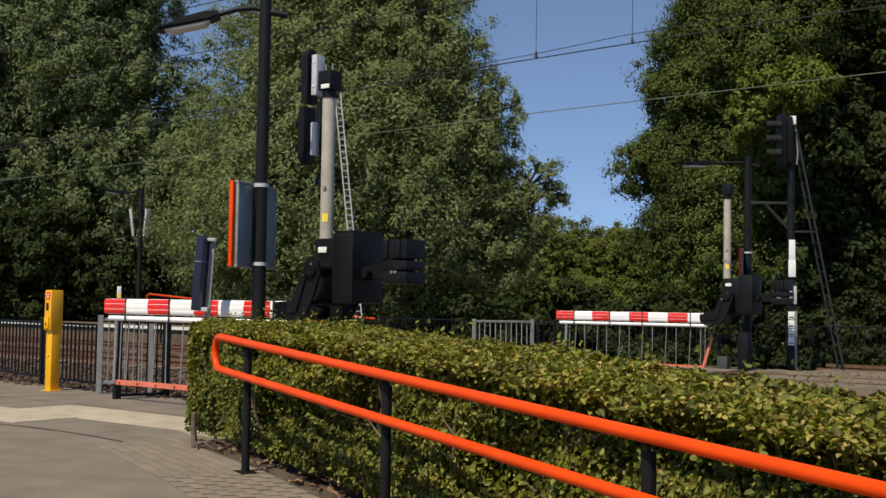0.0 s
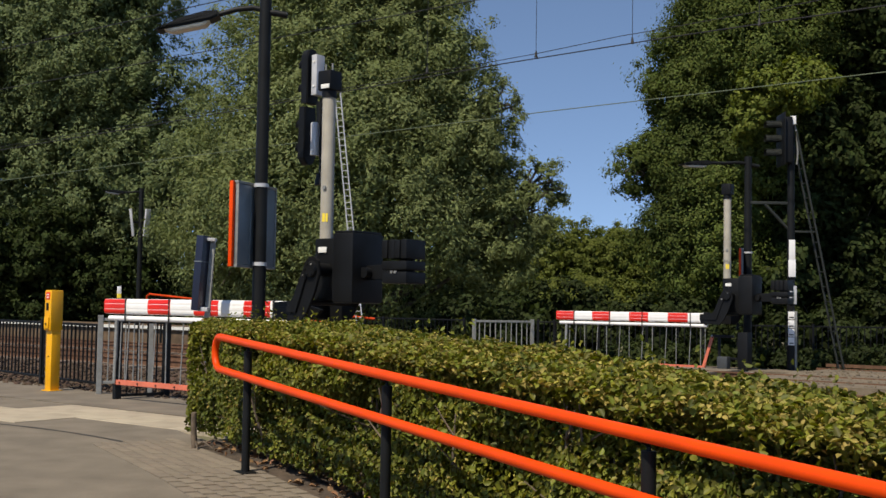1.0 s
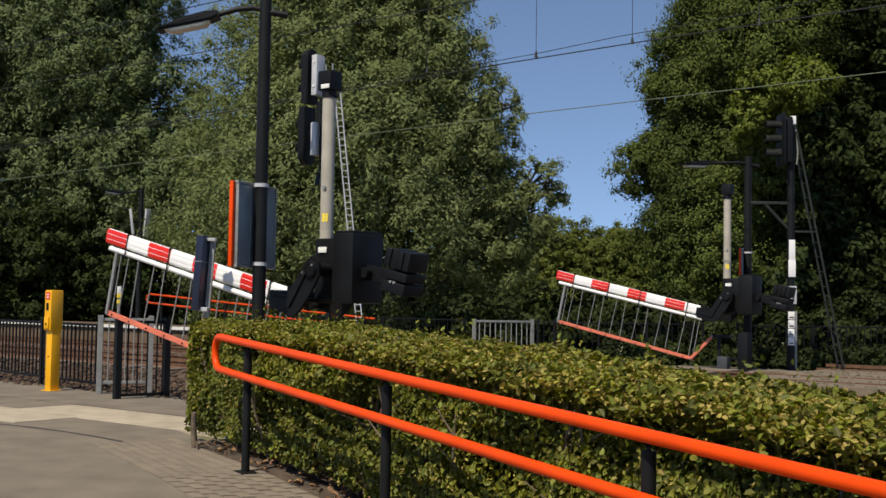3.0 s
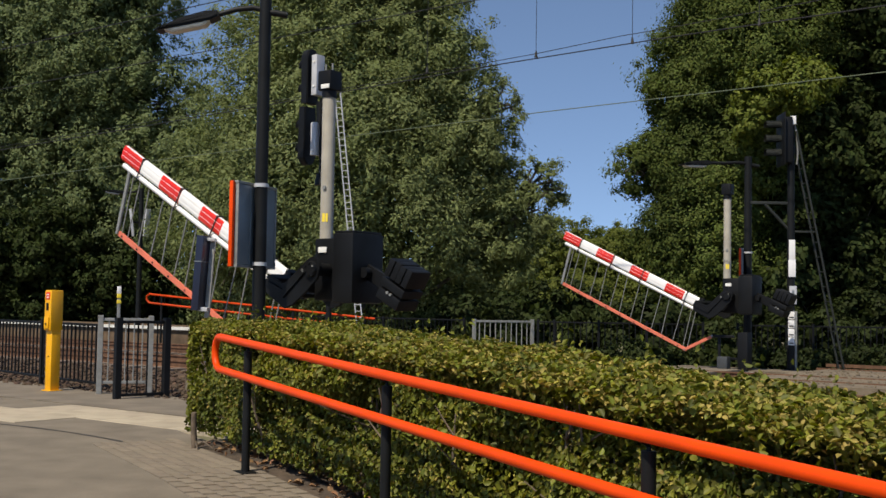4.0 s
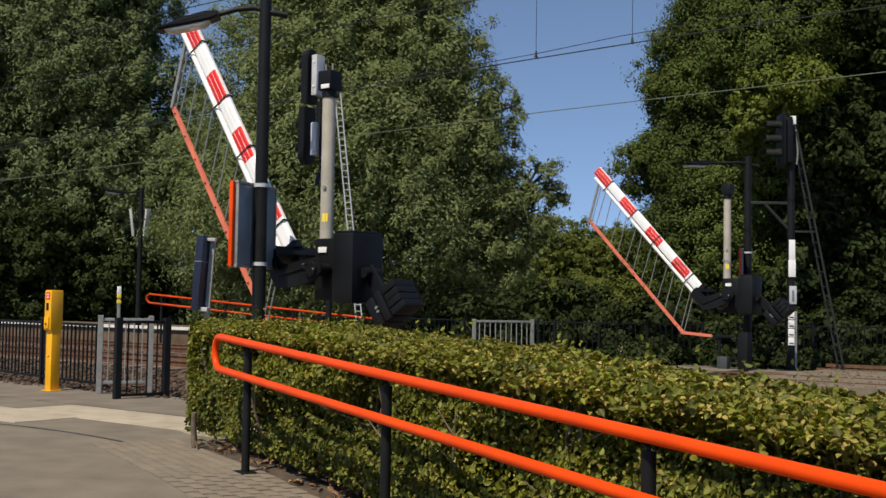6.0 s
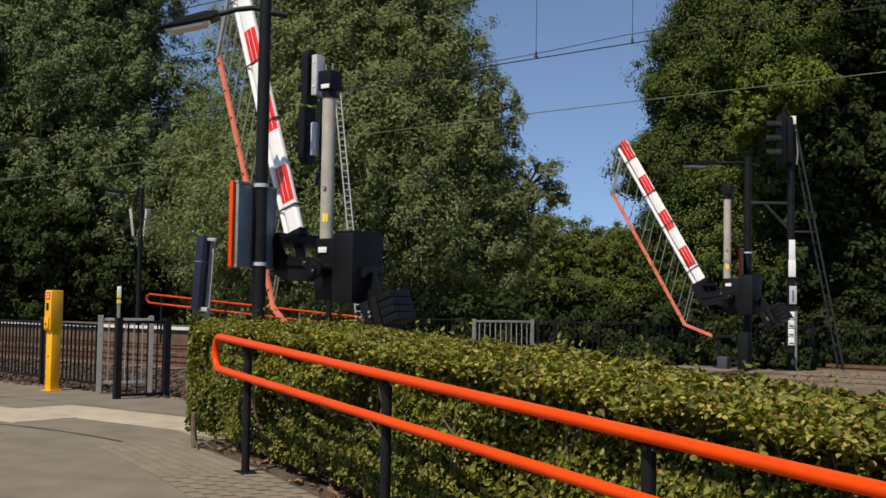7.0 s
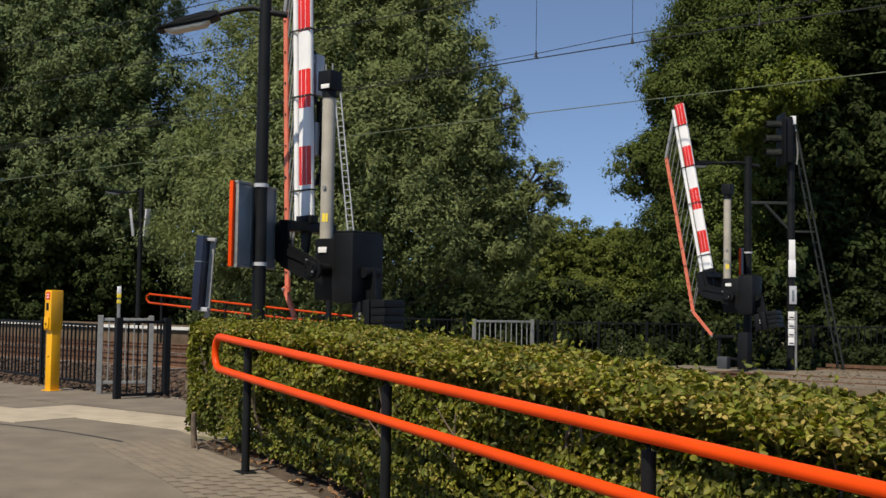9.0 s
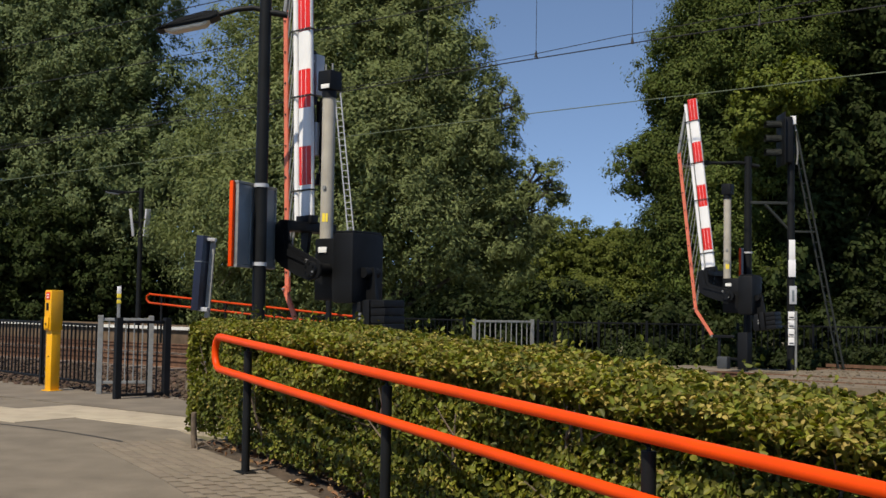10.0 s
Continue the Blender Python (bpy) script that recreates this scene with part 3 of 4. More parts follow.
# ---- clipped hedge ----
def hedge():
    rng = np.random.default_rng(5)
    h = empty("hedge", Matrix.Translation(POST0), "clipped green hornbeam hedge with dry brownish leaf tips", "hedge")
    s0, s1, n0, n1, hh = -2.26, 8.2, 0.20, 1.28, 1.17

    def field(n, tips):
        pts, nor = [], []
        # front, top, two ends, inside
        share = rng.random(n)
        s = s0 + (s1 - s0) * rng.random(n)
        d = n0 + (n1 - n0) * rng.random(n)
        z = hh * rng.random(n) ** 0.85
        depth = rng.exponential(0.06, n)
        nv = np.zeros((n, 3))
        front = share < 0.50
        top = (share >= 0.50) & (share < 0.80)
        end = (share >= 0.80) & (share < 0.87)
        back = (share >= 0.87) & (share < 0.92)
        if tips:
            front, top = share < 0.25, share >= 0.25
            end = back = np.zeros(n, bool)
        d[front] = n0 + depth[front]
        z[top] = hh - depth[top]
        s[end] = s0 + depth[end]
        d[back] = n1 - depth[back]
        nv[front] = (-RAMPN.x, -RAMPN.y, 0.35)
        nv[top] = (0, 0, 1)
        nv[end] = (RAMP.x, RAMP.y, 0.3)
        nv[back] = (RAMPN.x, RAMPN.y, 0.3)
        # rounded shoulders and uneven clipping
        sh = np.clip((z - hh + 0.2) / 0.2, 0, 1) ** 2
        d = np.where(front, d + 0.10 * sh, d)
        under = np.clip((0.28 - z) / 0.28, 0, 1)
        d = np.where(front, d + 0.10 * under ** 1.5, d)
        hollow = np.clip((hh - 0.16 - z) / 0.10, 0, 1) * np.clip((z - 0.25) / 0.3, 0.3, 1)
        hole = np.array([max(0.0, noise.noise((a * 1.6 + 7, b * 2.9, 1.7))) for a, b in zip(s, z)])
        d = np.where(front, d + 0.05 * hollow + 0.60 * hole * hollow, d)
        # the clipped crown overhangs a bare, dark band that deepens down the ramp
        low = np.clip((s - 3.8) / 1.8, 0, 1)
        bare = np.clip(1 - np.abs(z - hh + 0.15 + 0.08 * low + 0.03 * np.sin(3.1 * s)) / (0.14 + 0.09 * low), 0, 1.0) ** 0.6 * np.clip((s - 2.0) / 2.0, 0.15, 1)
        d = np.where(front, d + 0.52 * bare, d)
        z = np.where(top & (d < n0 + 0.2), hh - 0.4 * depth, z)
        bulge = np.array([noise.noise((a * 1.9, b * 2.3, 3.1)) for a, b in zip(s, z + d)])
        bul2 = np.array([noise.noise((a * 5.0, b * 5.0, 9.1)) for a, b in zip(s, z + d)])
        off = 0.075 * bulge + 0.05 * bul2
        d = np.where(front, d - off, d)
        z = np.where(top, z + off * 0.8 - 0.07 * np.clip((n0 + 0.15 - d) / 0.15, 0, 1), z)
        s = np.where(end, s + off, s)
        keep = ~(front & (z < 0.24) & (rng.random(n) < 0.75 * (1 - z / 0.24)))
        keep &= ~((z < 0.10))
        keep &= ~(front & (rng.random(n) < 0.8 * bare))
        keep &= bul2 * 0.9 + rng.random(n) > -0.1
        px = -RAMP.x * s + RAMPN.x * d
        py = -RAMP.y * s + RAMPN.y * d
        # s runs down the ramp; the hedge follows the ground
        zz = z - 0.036 * np.maximum(s, 0)
        nv += rng.normal(size=(n, 3)) * 0.55
        return np.stack([px, py, zz], 1)[keep], nv[keep]

    c, nv = field(100000, False)
    part("foliage", leaves(c, rng.uniform(0.030, 0.056, len(c)), nv, 0.3, 0.66, rng), M_HEDGE, h, "green serrated leaves")
    m = 26000
    s, d, z = rng.uniform(s0 + 0.2, s1, m), rng.uniform(n0 + 0.50, n1 - 0.12, m), rng.uniform(0.2, hh - 0.12, m)
    c = np.stack([-RAMP.x * s + RAMPN.x * d, -RAMP.y * s + RAMPN.y * d, z - 0.038 * np.maximum(s, 0)], 1)
    part("inner_foliage", leaves(c, rng.uniform(0.05, 0.09, m), rng.normal(size=(m, 3)), 0.2, 0.7, rng), M_HEDGE, h, "shaded leaves inside the hedge")
    c, nv = field(36000, True)
    part("dry_foliage", leaves(c, rng.uniform(0.024, 0.046, len(c)), nv, 0.35, 0.6, rng), M_HEDGETIP, h, "dry yellow-brown leaves on the clipped top")
    bm = bmesh.new()
    for k in range(70):
        s = s0 + 0.12 + (s1 - s0 - 0.2) * (k + rng.random()) / 70
        d = rng.uniform(n0 + 0.16, n1 - 0.2)
        p = Vector((-RAMP.x * s + RAMPN.x * d, -RAMP.y * s + RAMPN.y * d, -0.038 * max(s, 0) - 0.02))
        tip = p + Vector((rng.normal() * 0.12, rng.normal() * 0.12, rng.uniform(0.7, 1.05)))
        mid = p.lerp(tip, 0.5) + Vector((rng.normal() * 0.05, rng.normal() * 0.05, 0))
        tube([p, mid, tip], [0.018, 0.012, 0.005], 6, bm)
        for q in range(4):
            a = p.lerp(tip, 0.2 + 0.2 * q)
            tube([a, a + Vector((rng.normal() * 0.16, rng.normal() * 0.16, rng.uniform(0.05, 0.25)))], [0.007, 0.003], 5, bm)
    part("woody_frame", bm, M_TWIG, h, "grey-brown woody stems")
    # young shoots standing out of the clipped top
    sc, sn = [], []
    for k in range(130):
        s, d = rng.uniform(s0, s1), rng.uniform(n0 + 0.1, n1)
        p = np.array([-RAMP.x * s + RAMPN.x * d, -RAMP.y * s + RAMPN.y * d, hh - 0.02 - 0.038 * max(s, 0)])
        lean, ln = rng.normal(size=3) * 0.25, rng.uniform(0.05, 0.16)
        for j in range(5):
            sc.append(p + (np.array([0, 0, 1]) + lean) * ln * (j + 0.5) / 5 + rng.normal(size=3) * 0.012)
            sn.append(rng.normal(size=3) + np.array([0, 0, 0.6]))
    part("shoot_foliage", leaves(np.array(sc), rng.uniform(0.03, 0.055, len(sc)), np.array(sn), 0.3, 0.55, rng), M_HEDGE, h, "fresh upright shoots")
    return h


hedge()


# ---- trees ----
def crown(lobes, n, size, rng, slim=0.45, droop=0.0, pair=False):
    """Leaves in clumps on and in the lobes (x, y, z, radius)."""
    lob = np.array([(*l, 1.0)[:5] for l in lobes], float)
    wt = lob[:, 3] ** 2 * lob[:, 4]
    cents, norms, sizes = [], [], []
    for (x, y, z, r, dens), w in zip(lob, wt / wt.sum()):
        m = int(n * w)
        per = 70
        k = max(6, m // per)
        dirs = rng.normal(size=(k, 3))
        dirs /= np.linalg.norm(dirs, axis=1, keepdims=True)
        rad = r * (0.62 + 0.42 * rng.random(k) ** 0.7)
        wob = np.array([noise.noise(Vector(d) * 2.3 + Vector((x, y, z))) for d in dirs])
        rad *= 1 + 0.28 * wob
        cc = dirs * rad[:, None]
        cr = rng.uniform(0.16, 0.34, k) * (0.55 + 0.2 * r)
        idx = rng.integers(0, k, m)
        off = rng.normal(size=(m, 3)) * cr[idx][:, None] * np.array([0.6, 0.6, 0.5])
        pts = cc[idx] + off
        pts[:, 2] -= droop * np.abs(off[:, 0] + off[:, 1])
        cents.append(pts + np.array([x, y, z]))
        norms.append(dirs[idx] * 0.55 + np.array([0, 0, 0.35]) + 0.65 * off / cr[idx][:, None] + rng.normal(size=(m, 3)) * 0.28)
        sizes.append(rng.uniform(0.75, 1.3, m) * size)
        # sparse larger leaves inside hide the far side
        mi = int(m / 5 * (dens > 0.9))
        di = rng.normal(size=(mi, 3))
        di /= np.linalg.norm(di, axis=1, keepdims=True)
        cents.append(di * (r * 0.66 * rng.random(mi) ** 0.4)[:, None] + np.array([x, y, z]))
        norms.append(rng.normal(size=(mi, 3)))
        sizes.append(np.full(mi, size * 2.2))
    c = np.concatenate(cents)
    nn = np.concatenate(norms)
    ss = np.concatenate(sizes)
    keep = c[:, 2] > 0.05
    return leaves(c[keep], ss[keep], nn[keep], 0.15, slim, rng, pair)


def tree(name, base, lobes, n, size, material, seed, label, category="tree", slim=0.45, trunk=0.28, droop=0.0):
    rng = np.random.default_rng(seed)
    t = empty(name, Matrix.Translation(base), label, category)
    rel = [(l[0] - base[0], l[1] - base[1], *l[2:]) for l in lobes]
    bm = bmesh.new()
    top = max(l[2] for l in rel) * 0.75
    tube([(0, 0, -0.1), (0.05, 0, top * 0.3), (-0.1, 0.1, top * 0.6), (0.1, 0, top)], [trunk, trunk * 0.75, trunk * 0.5, trunk * 0.15], 12, bm)
    for x, y, z, r, *_ in rel:
        h0 = min(max(0.4, z - 0.6 * math.hypot(x, y) - 0.5), top * 0.8)
        p, q = Vector((0, 0, h0)), Vector((x, y, z))
        mid = p.lerp(q, 0.5) + Vector((0, 0, -0.2))
        tube([p, mid, q], [trunk * 0.4, trunk * 0.25, 0.05], 8, bm)
        for k in range(6):
            e = q + Vector(rng.normal(size=3)).normalized() * r * 0.8
            tube([q.lerp(mid, 0.3 * k / 6), q.lerp(e, 0.5) + Vector((0, 0, 0.1)), e], [0.06, 0.035, 0.012], 6, bm)
    part("trunk", bm, M_BARK, t, "grey-brown trunk with forking limbs")
    part("crown", crown(rel, n, size, rng, slim, droop), material, t, label="")
    return t


tree("willow_tree", (-2.76, 37.95, 0), [(-3.10, 37.95, 5.32, 4.83), (-4.25, 38.52, 9.23, 3.91), (-0.92, 37.95, 9.46, 2.76), (0.11, 37.95, 6.70, 2.64), (1.26, 37.95, 3.71, 2.18), (3.15, 37.95, 5.65, 0.85, 0.6), (3.62, 37.95, 5.35, 0.55, 0.7), (2.85, 37.95, 4.75, 0.95, 0.7), (2.45, 37.95, 4.0, 0.95, 0.85), (2.0, 37.95, 5.7, 0.8, 0.8), (1.9, 37.95, 8.2, 0.9, 0.7), (-1.61, 38.52, 12.33, 2.53), (-4.37, 38.52, 12.91, 2.88), (-5.86, 37.95, 3.94, 3.45)],
     270000, 0.155, M_WILLOW, 11, "tall grey-green willow with drooping leafy clumps", slim=0.34, droop=0.5)
tree("willow_tree", (-16.24, 48.84, 0), [(-15.05, 48.84, 10.92, 3.83), (-12.28, 49.50, 10.13, 3.04, 0.22), (-14.26, 48.84, 15.27, 3.17), (-18.22, 50.16, 13.03, 5.28), (-17.69, 50.5, 7.6, 5.0), (-11.88, 48.84, 6.43, 4.62), (-15.44, 51.5, 3.53, 3.4), (-21.78, 50.16, 9.47, 5.28)],
     220000, 0.19, M_WILLOWB, 12, "tall dark grey-green tree behind the platform", slim=0.4, droop=0.4)
elm = tree("elm_tree", (9.2, 34, 0), [(9.1, 34, 9.4, 2.6), (7.7, 34, 8.2, 1.8), (8.3, 34, 6.1, 2.3), (5.75, 34, 5.55, 0.85, 0.6), (6.5, 34, 5.9, 0.9, 0.8), (7.9, 34, 3.6, 2.1), (9.5, 34.5, 12.2, 2.6)],
     270000, 0.108, M_ELM, 13, "broad green tree with dense dark inside", slim=0.48)
# lobes in the brighter leaf colour stand in for sunlit clumps
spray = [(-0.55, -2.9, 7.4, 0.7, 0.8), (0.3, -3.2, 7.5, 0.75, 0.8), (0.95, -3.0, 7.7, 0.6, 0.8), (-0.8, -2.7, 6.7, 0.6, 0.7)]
part("sunlit_spray", crown(spray, 9000, 0.13, np.random.default_rng(15), 0.6), M_SUNLEAF, elm, "yellow-green sprays with sunlight put into their colour")
# right-hand crowns, dark by leaf colour to stand for deep shade
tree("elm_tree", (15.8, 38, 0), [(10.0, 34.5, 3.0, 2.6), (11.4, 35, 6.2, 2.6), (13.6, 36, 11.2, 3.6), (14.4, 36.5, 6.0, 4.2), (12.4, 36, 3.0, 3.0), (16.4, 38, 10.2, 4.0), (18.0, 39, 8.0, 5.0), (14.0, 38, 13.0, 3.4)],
     150000, 0.19, M_SHADELEAF, 14, "green tree with deep shade put into its leaf colour", slim=0.6)


def wood(name, lobes, n, size, material, seed, label):
    rng = np.random.default_rng(seed)
    ob = part(name, crown(lobes, n, size, rng, 0.6), material)
    return tagged(ob, label, "woodland", kind="stuff")


wood("far_woods", [(3.6 + 1.5 * k, 66 + 1.3 * (k % 2), 3.75 + 0.35 * ((k * 7) % 5) / 4, 2.25 + 0.25 * (k % 3)) for k in range(8)] + [(1, 66, 3.5, 3), (16, 66, 4, 3)] + [(4.0 + 1.7 * k, 63.5, 1.6, 2.1) for k in range(6)], 150000, 0.165, M_BUSH, 21, "distant green woodland behind the crossing")
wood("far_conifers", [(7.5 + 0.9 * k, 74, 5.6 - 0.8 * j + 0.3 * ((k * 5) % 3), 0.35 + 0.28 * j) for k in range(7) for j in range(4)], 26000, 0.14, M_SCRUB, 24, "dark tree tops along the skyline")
# shade behind the fence comes from the scrub's leaf colour
wood("scrub", [(1.0 + 1.55 * k, 31.5 + 0.8 * (k % 3), 0.6 + 0.15 * (k % 2), 1.15 + 0.2 * (k % 3)) for k in range(10)], 40000, 0.15, M_SCRUB, 23, "scrub behind the far fence with shade put into its colour")
# low cover added over bright ground, as a dark band for tree shade
wood("verge_plants", [(3.8 + 0.58 * k, 26.55 - 0.05 * k + 0.2 * (k % 2), 0.12, 0.42 + 0.1 * (k % 3)) for k in range(21)], 22000, 0.10, M_SCRUB, 25, "low plants added to stand for shade along the far fence")
# dark leaf colour carries the shade; last three lobes fill a shaded hollow
wood("undergrowth", [(-24 + 2.6 * k, 47 + (k % 3), 1.3, 2.0 + 0.3 * (k % 2)) for k in range(11)] + [(-15.6, 46, 3.8, 2.0), (-18.2, 46, 3.0, 2.2), (-13.0, 46, 2.2, 1.8)], 95000, 0.17, M_SHADELEAF, 22, "undergrowth with the shade below the trees in its colour")


# ---- warning lights on the near barrier's column ----
def warning_head(z0, z1, round_top, x, fill=0.74, dip=0.0, back=0.145):
    """A black backing board with hoods, and its grey lamp box behind."""
    hw, n = 0.10, 12
    arc = [(hw * math.cos(math.pi * k / n), hw * math.sin(math.pi * k / n)) for k in range(n + 1)]
    if round_top:
        out = [(-hw, z0), (hw, z0)] + [(y, z1 - hw + z) for y, z in arc]
    else:
        out = [(hw, z1), (-hw, z1)] + [(-y, z0 + hw - z) for y, z in arc]
    board = part("warning_light", shift(prism(out, 0.11, bevel=0.012, axis="x"), Matrix.Translation((x, -0.20, HP))), M_BLACK, barrier_near, "black rounded warning light board")
    zm = (z0 + z1) / 2
    part("lamp_box", box(0.085, 0.14, (z1 - z0) * fill, (x - back, -0.19, HP + zm - dip), 0.008), M_GREYPLATE, board, "light grey lamp box")
    for dz in (0.13, -0.16):
        hood = bmesh.new()
        rows = []
        for xx, r in ((0.05, 0.09), (0.11, 0.09)):
            rows.append([hood.verts.new((x + xx, -0.20 + r * math.cos(a), HP + zm + dz + r * math.sin(a))) for a in (radians(-20 + 220 * k / 14) for k in range(15))])
        for k in range(14):
            hood.faces.new((rows[0][k], rows[0][k + 1], rows[1][k + 1], rows[1][k]))
        bmesh.ops.solidify(hood, geom=hood.faces[:], thickness=0.006)
        part("hood", hood, M_BLACK, board)
        part("lens", tube([(x + 0.06, -0.20, HP + zm + dz), (x + 0.08, -0.20, HP + zm + dz)], [0.09, 0.08], 20), M_DARKRED, board, "dark red unlit lens")
    for dz in (-0.14, 0.16):
        part("screw", tube([(x - back, -0.13, HP + zm - dip + dz), (x - back, -0.11, HP + zm - dip + dz)], 0.014, 8), M_LABEL, board)
    return board


M_DARKRED = mat("unlit_red_lens", (0.08, 0.006, 0.006), 0.15, var=0.1, bump=0)
warning_head(2.05, 2.72, True, 0.69)
warning_head(1.30, 2.01, False, 0.72, 0.56, 0.05, 0.18)
part("light_bracket", tube([(0.17, -0.02, HP + 1.95), (0.46, -0.20, HP + 1.95), (0.46, -0.20, HP + 2.1), (0.46, -0.20, HP + 1.2), (0.22, -0.04, HP + 1.14)], 0.035, 10), M_BLACK, barrier_near)
part("light_socket", tube([(0.50, -0.20, HP + 1.80), (0.50, -0.20, HP + 2.06)], 0.05, 14), M_BLACK, barrier_near)
part("bell", tube([(0.46, -0.20, HP + 1.04), (0.46, -0.20, HP + 1.18)], [0.085, 0.06], 16), M_BLACK, barrier_near)
for dx in (-0.045, 0.06):
    part("antenna_pin", tube([(0.17 + dx, 0, HP + 2.34), (0.17 + dx, 0, HP + 2.45)], 0.010, 8), M_GALV, barrier_near)


# ---- street lamps ----
def lamp_post(m, height, r, arm, side, label, stub=True, tip=13, fall=0.07):
    """A tapered pole with a curved bracket and a flat luminaire; side -1: to its left."""
    l = empty("street_lamp", m, label, "street lamp", "lamps round the crossing")
    part("pole", tube([(0, 0, -0.05), (0, 0, 1.0), (0, 0, height)], [r * 1.15, r * 1.06, r * 0.92], 24), M_BLACKPOLE, l, "dark grey painted steel pole")
    z = height - 0.16
    pts = [(0, 0, z), (side * arm * 0.25, 0, z + 0.025), (side * arm * 0.6, 0, z + 0.0), (side * arm, 0, z - fall)]
    part("bracket", tube(pts, r * 0.42, 12), M_BLACKPOLE, l)
    if stub:
        part("stub", tube([(0, 0, z - 0.02), (-side * 0.13, 0, z - 0.03), (-side * 0.25, 0, z - 0.05)], r * 0.5, 12), M_BLACKPOLE, l)
    tilt = Matrix.Translation((side * arm, 0, z - fall - 0.005)) @ pose(0, 0, 0, 0, side * tip, 0)
    out = [(-0.04, 0.035), (0.10, 0.055), (0.40, 0.035), (0.68, -0.035), (0.68, -0.055), (0.05, -0.055), (-0.04, -0.03)]
    head = part("luminaire", shift(prism([(side * x, zz) for x, zz in out], 0.24, bevel=0.02), tilt), M_BLACKPOLE, l, "flat dark luminaire")
    part("diffuser", shift(prism([(side * x, zz) for x, zz in ((0.08, -0.056), (0.60, -0.056), (0.52, -0.10), (0.14, -0.10))], 0.19, bevel=0.015), tilt), M_LAMPGLASS, head, "milky lamp diffuser")
    return l


lamp_post(pose(-2.07, 12.86, 0, 0, 0, 2), 4.86, 0.073, 0.56, -1, "dark grey street lamp with flat luminaire beside the hedge")
lamp_post(pose(-10.61, 39.85, 0.52, 0, 0, 20), 4.81, 0.085, 0.62, -1, "slim dark street lamp on the far platform", False, -6, 0.02)
lamp_post(pose(6.70, 25.0, 0.1, 0, 0, 8), 4.66, 0.085, 0.90, -1, "dark street lamp behind the far barrier", True, 1, 0.01)


# two loudspeaker panels on the far platform's lamp
for dx, tilt in ((-0.19, -7), (0.17, 7)):
    sp = empty("loudspeaker", pose(-10.61 + dx * 1.47, 39.72, 4.107, 0, tilt, 20 if dx < 0 else -40), "pale grey column loudspeaker on the lamp pole", "loudspeaker", "loudspeakers on the lamp")
    part("cabinet", box(0.075, 0.20, 0.97, (0, 0, 0), 0.015), M_GREYPLATE, sp)
    part("clamp", box(0.20, 0.07, 0.07, (-dx * 0.74, 0.03, 0), 0.006), M_BLACK, sp)


# ---- sign boards ----
def display_board(name, m, w, h, d, material, label, edge):
    """A flat sheet-metal box seen from behind; x runs across its back."""
    s = empty(name, m, label, "sign")
    part("back_panel", box(w - 0.04, d * 0.8, h - 0.04, (0, 0.0, 0), 0.004), material, s)
    for z in (-h / 2, h / 2):
        part("frame_rail", box(w, d, 0.03, (0, 0, z), 0.004), M_GALV, s)
    part("frame_side", box(0.03, d, h - 0.032, (w / 2 - 0.015, 0, 0), 0.004), M_GALV, s)
    part("frame_side", box(0.02, d, h - 0.032, (-w / 2 + 0.016, 0, 0), 0.004), M_GALV, s)
    part("edge_strip", box(0.05, 0.045, h + 0.02, (-w / 2 - 0.02, 0.02, 0), 0.004), edge, s, "orange-red edge" if edge is M_ORANGE else "")
    for x in (-w / 6, w / 6):
        part("stiffener", box(0.02, 0.012, h - 0.07, (x, -d * 0.44, 0), 0.003), material, s)
    return s


bd = math.degrees(math.atan2(1.05, 0.33))
display_board("notice_board", Matrix.Translation((-2.157, 12.96, 2.235)) @ pose(0, 0, 0, 0, 0, bd - 4), 0.85, 0.93, 0.09, M_BLUEGREY, "blue-grey back of an orange-edged notice board on the lamp pole", M_ORANGE)
bands = empty("clamp_bands", pose(-2.07, 12.86, 0), "two shiny steel clamp bands round the lamp pole", "clamp band")
for z in (2.69, 1.80):
    part("clamp_band", tube([(0, 0, z - 0.02), (0, 0, z + 0.02)], 0.083, 24), M_GREYPLATE, bands, "bright steel band")
    part("clamp_ear", box(0.10, 0.05, 0.03, (-0.08, 0.05, z), 0.005), M_GREYPLATE, bands)
display_board("notice_board", Matrix.Translation((6.58, 25.05, 2.40)) @ pose(0, 0, 0, 0, 0, bd), 0.7, 0.62, 0.09, M_NAVY, "orange-edged notice board on the far lamp pole", M_ORANGE)
far_band = empty("clamp_bands", pose(6.70, 25.0, 0), "steel clamp band round the far lamp pole", "clamp band")
part("clamp_band", tube([(0, 0, 2.62), (0, 0, 2.66)], 0.10, 20), M_GREYPLATE, far_band)

nav = empty("information_sign", pose(-3.06, 14.0, 0, 0, 3.2, 0), "narrow dark blue information sign on a grey post", "sign")
part("sign_panel", box(0.10, 0.20, 0.92, (0.0, 0, 1.72), 0.01, pose(0, 0, 0, 0, 0, -20)), M_NAVY, nav, "dark navy panel")
part("post", box(0.06, 0.06, 2.12, (0.10, 0.06, 1.06), 0.006), M_GALV, nav, "grey square post")
part("cap", box(0.13, 0.10, 0.04, (0.08, 0.02, 2.14), 0.006), M_GREYPLATE, nav)
part("divider", box(0.106, 0.206, 0.012, (0.0, 0, 1.86), 0.002, pose(0, 0, 0, 0, 0, -20)), M_BLUEGREY, nav)
part("bottom_clamp", box(0.12, 0.12, 0.05, (0.06, 0.0, 1.28), 0.006), M_GREYPLATE, nav)


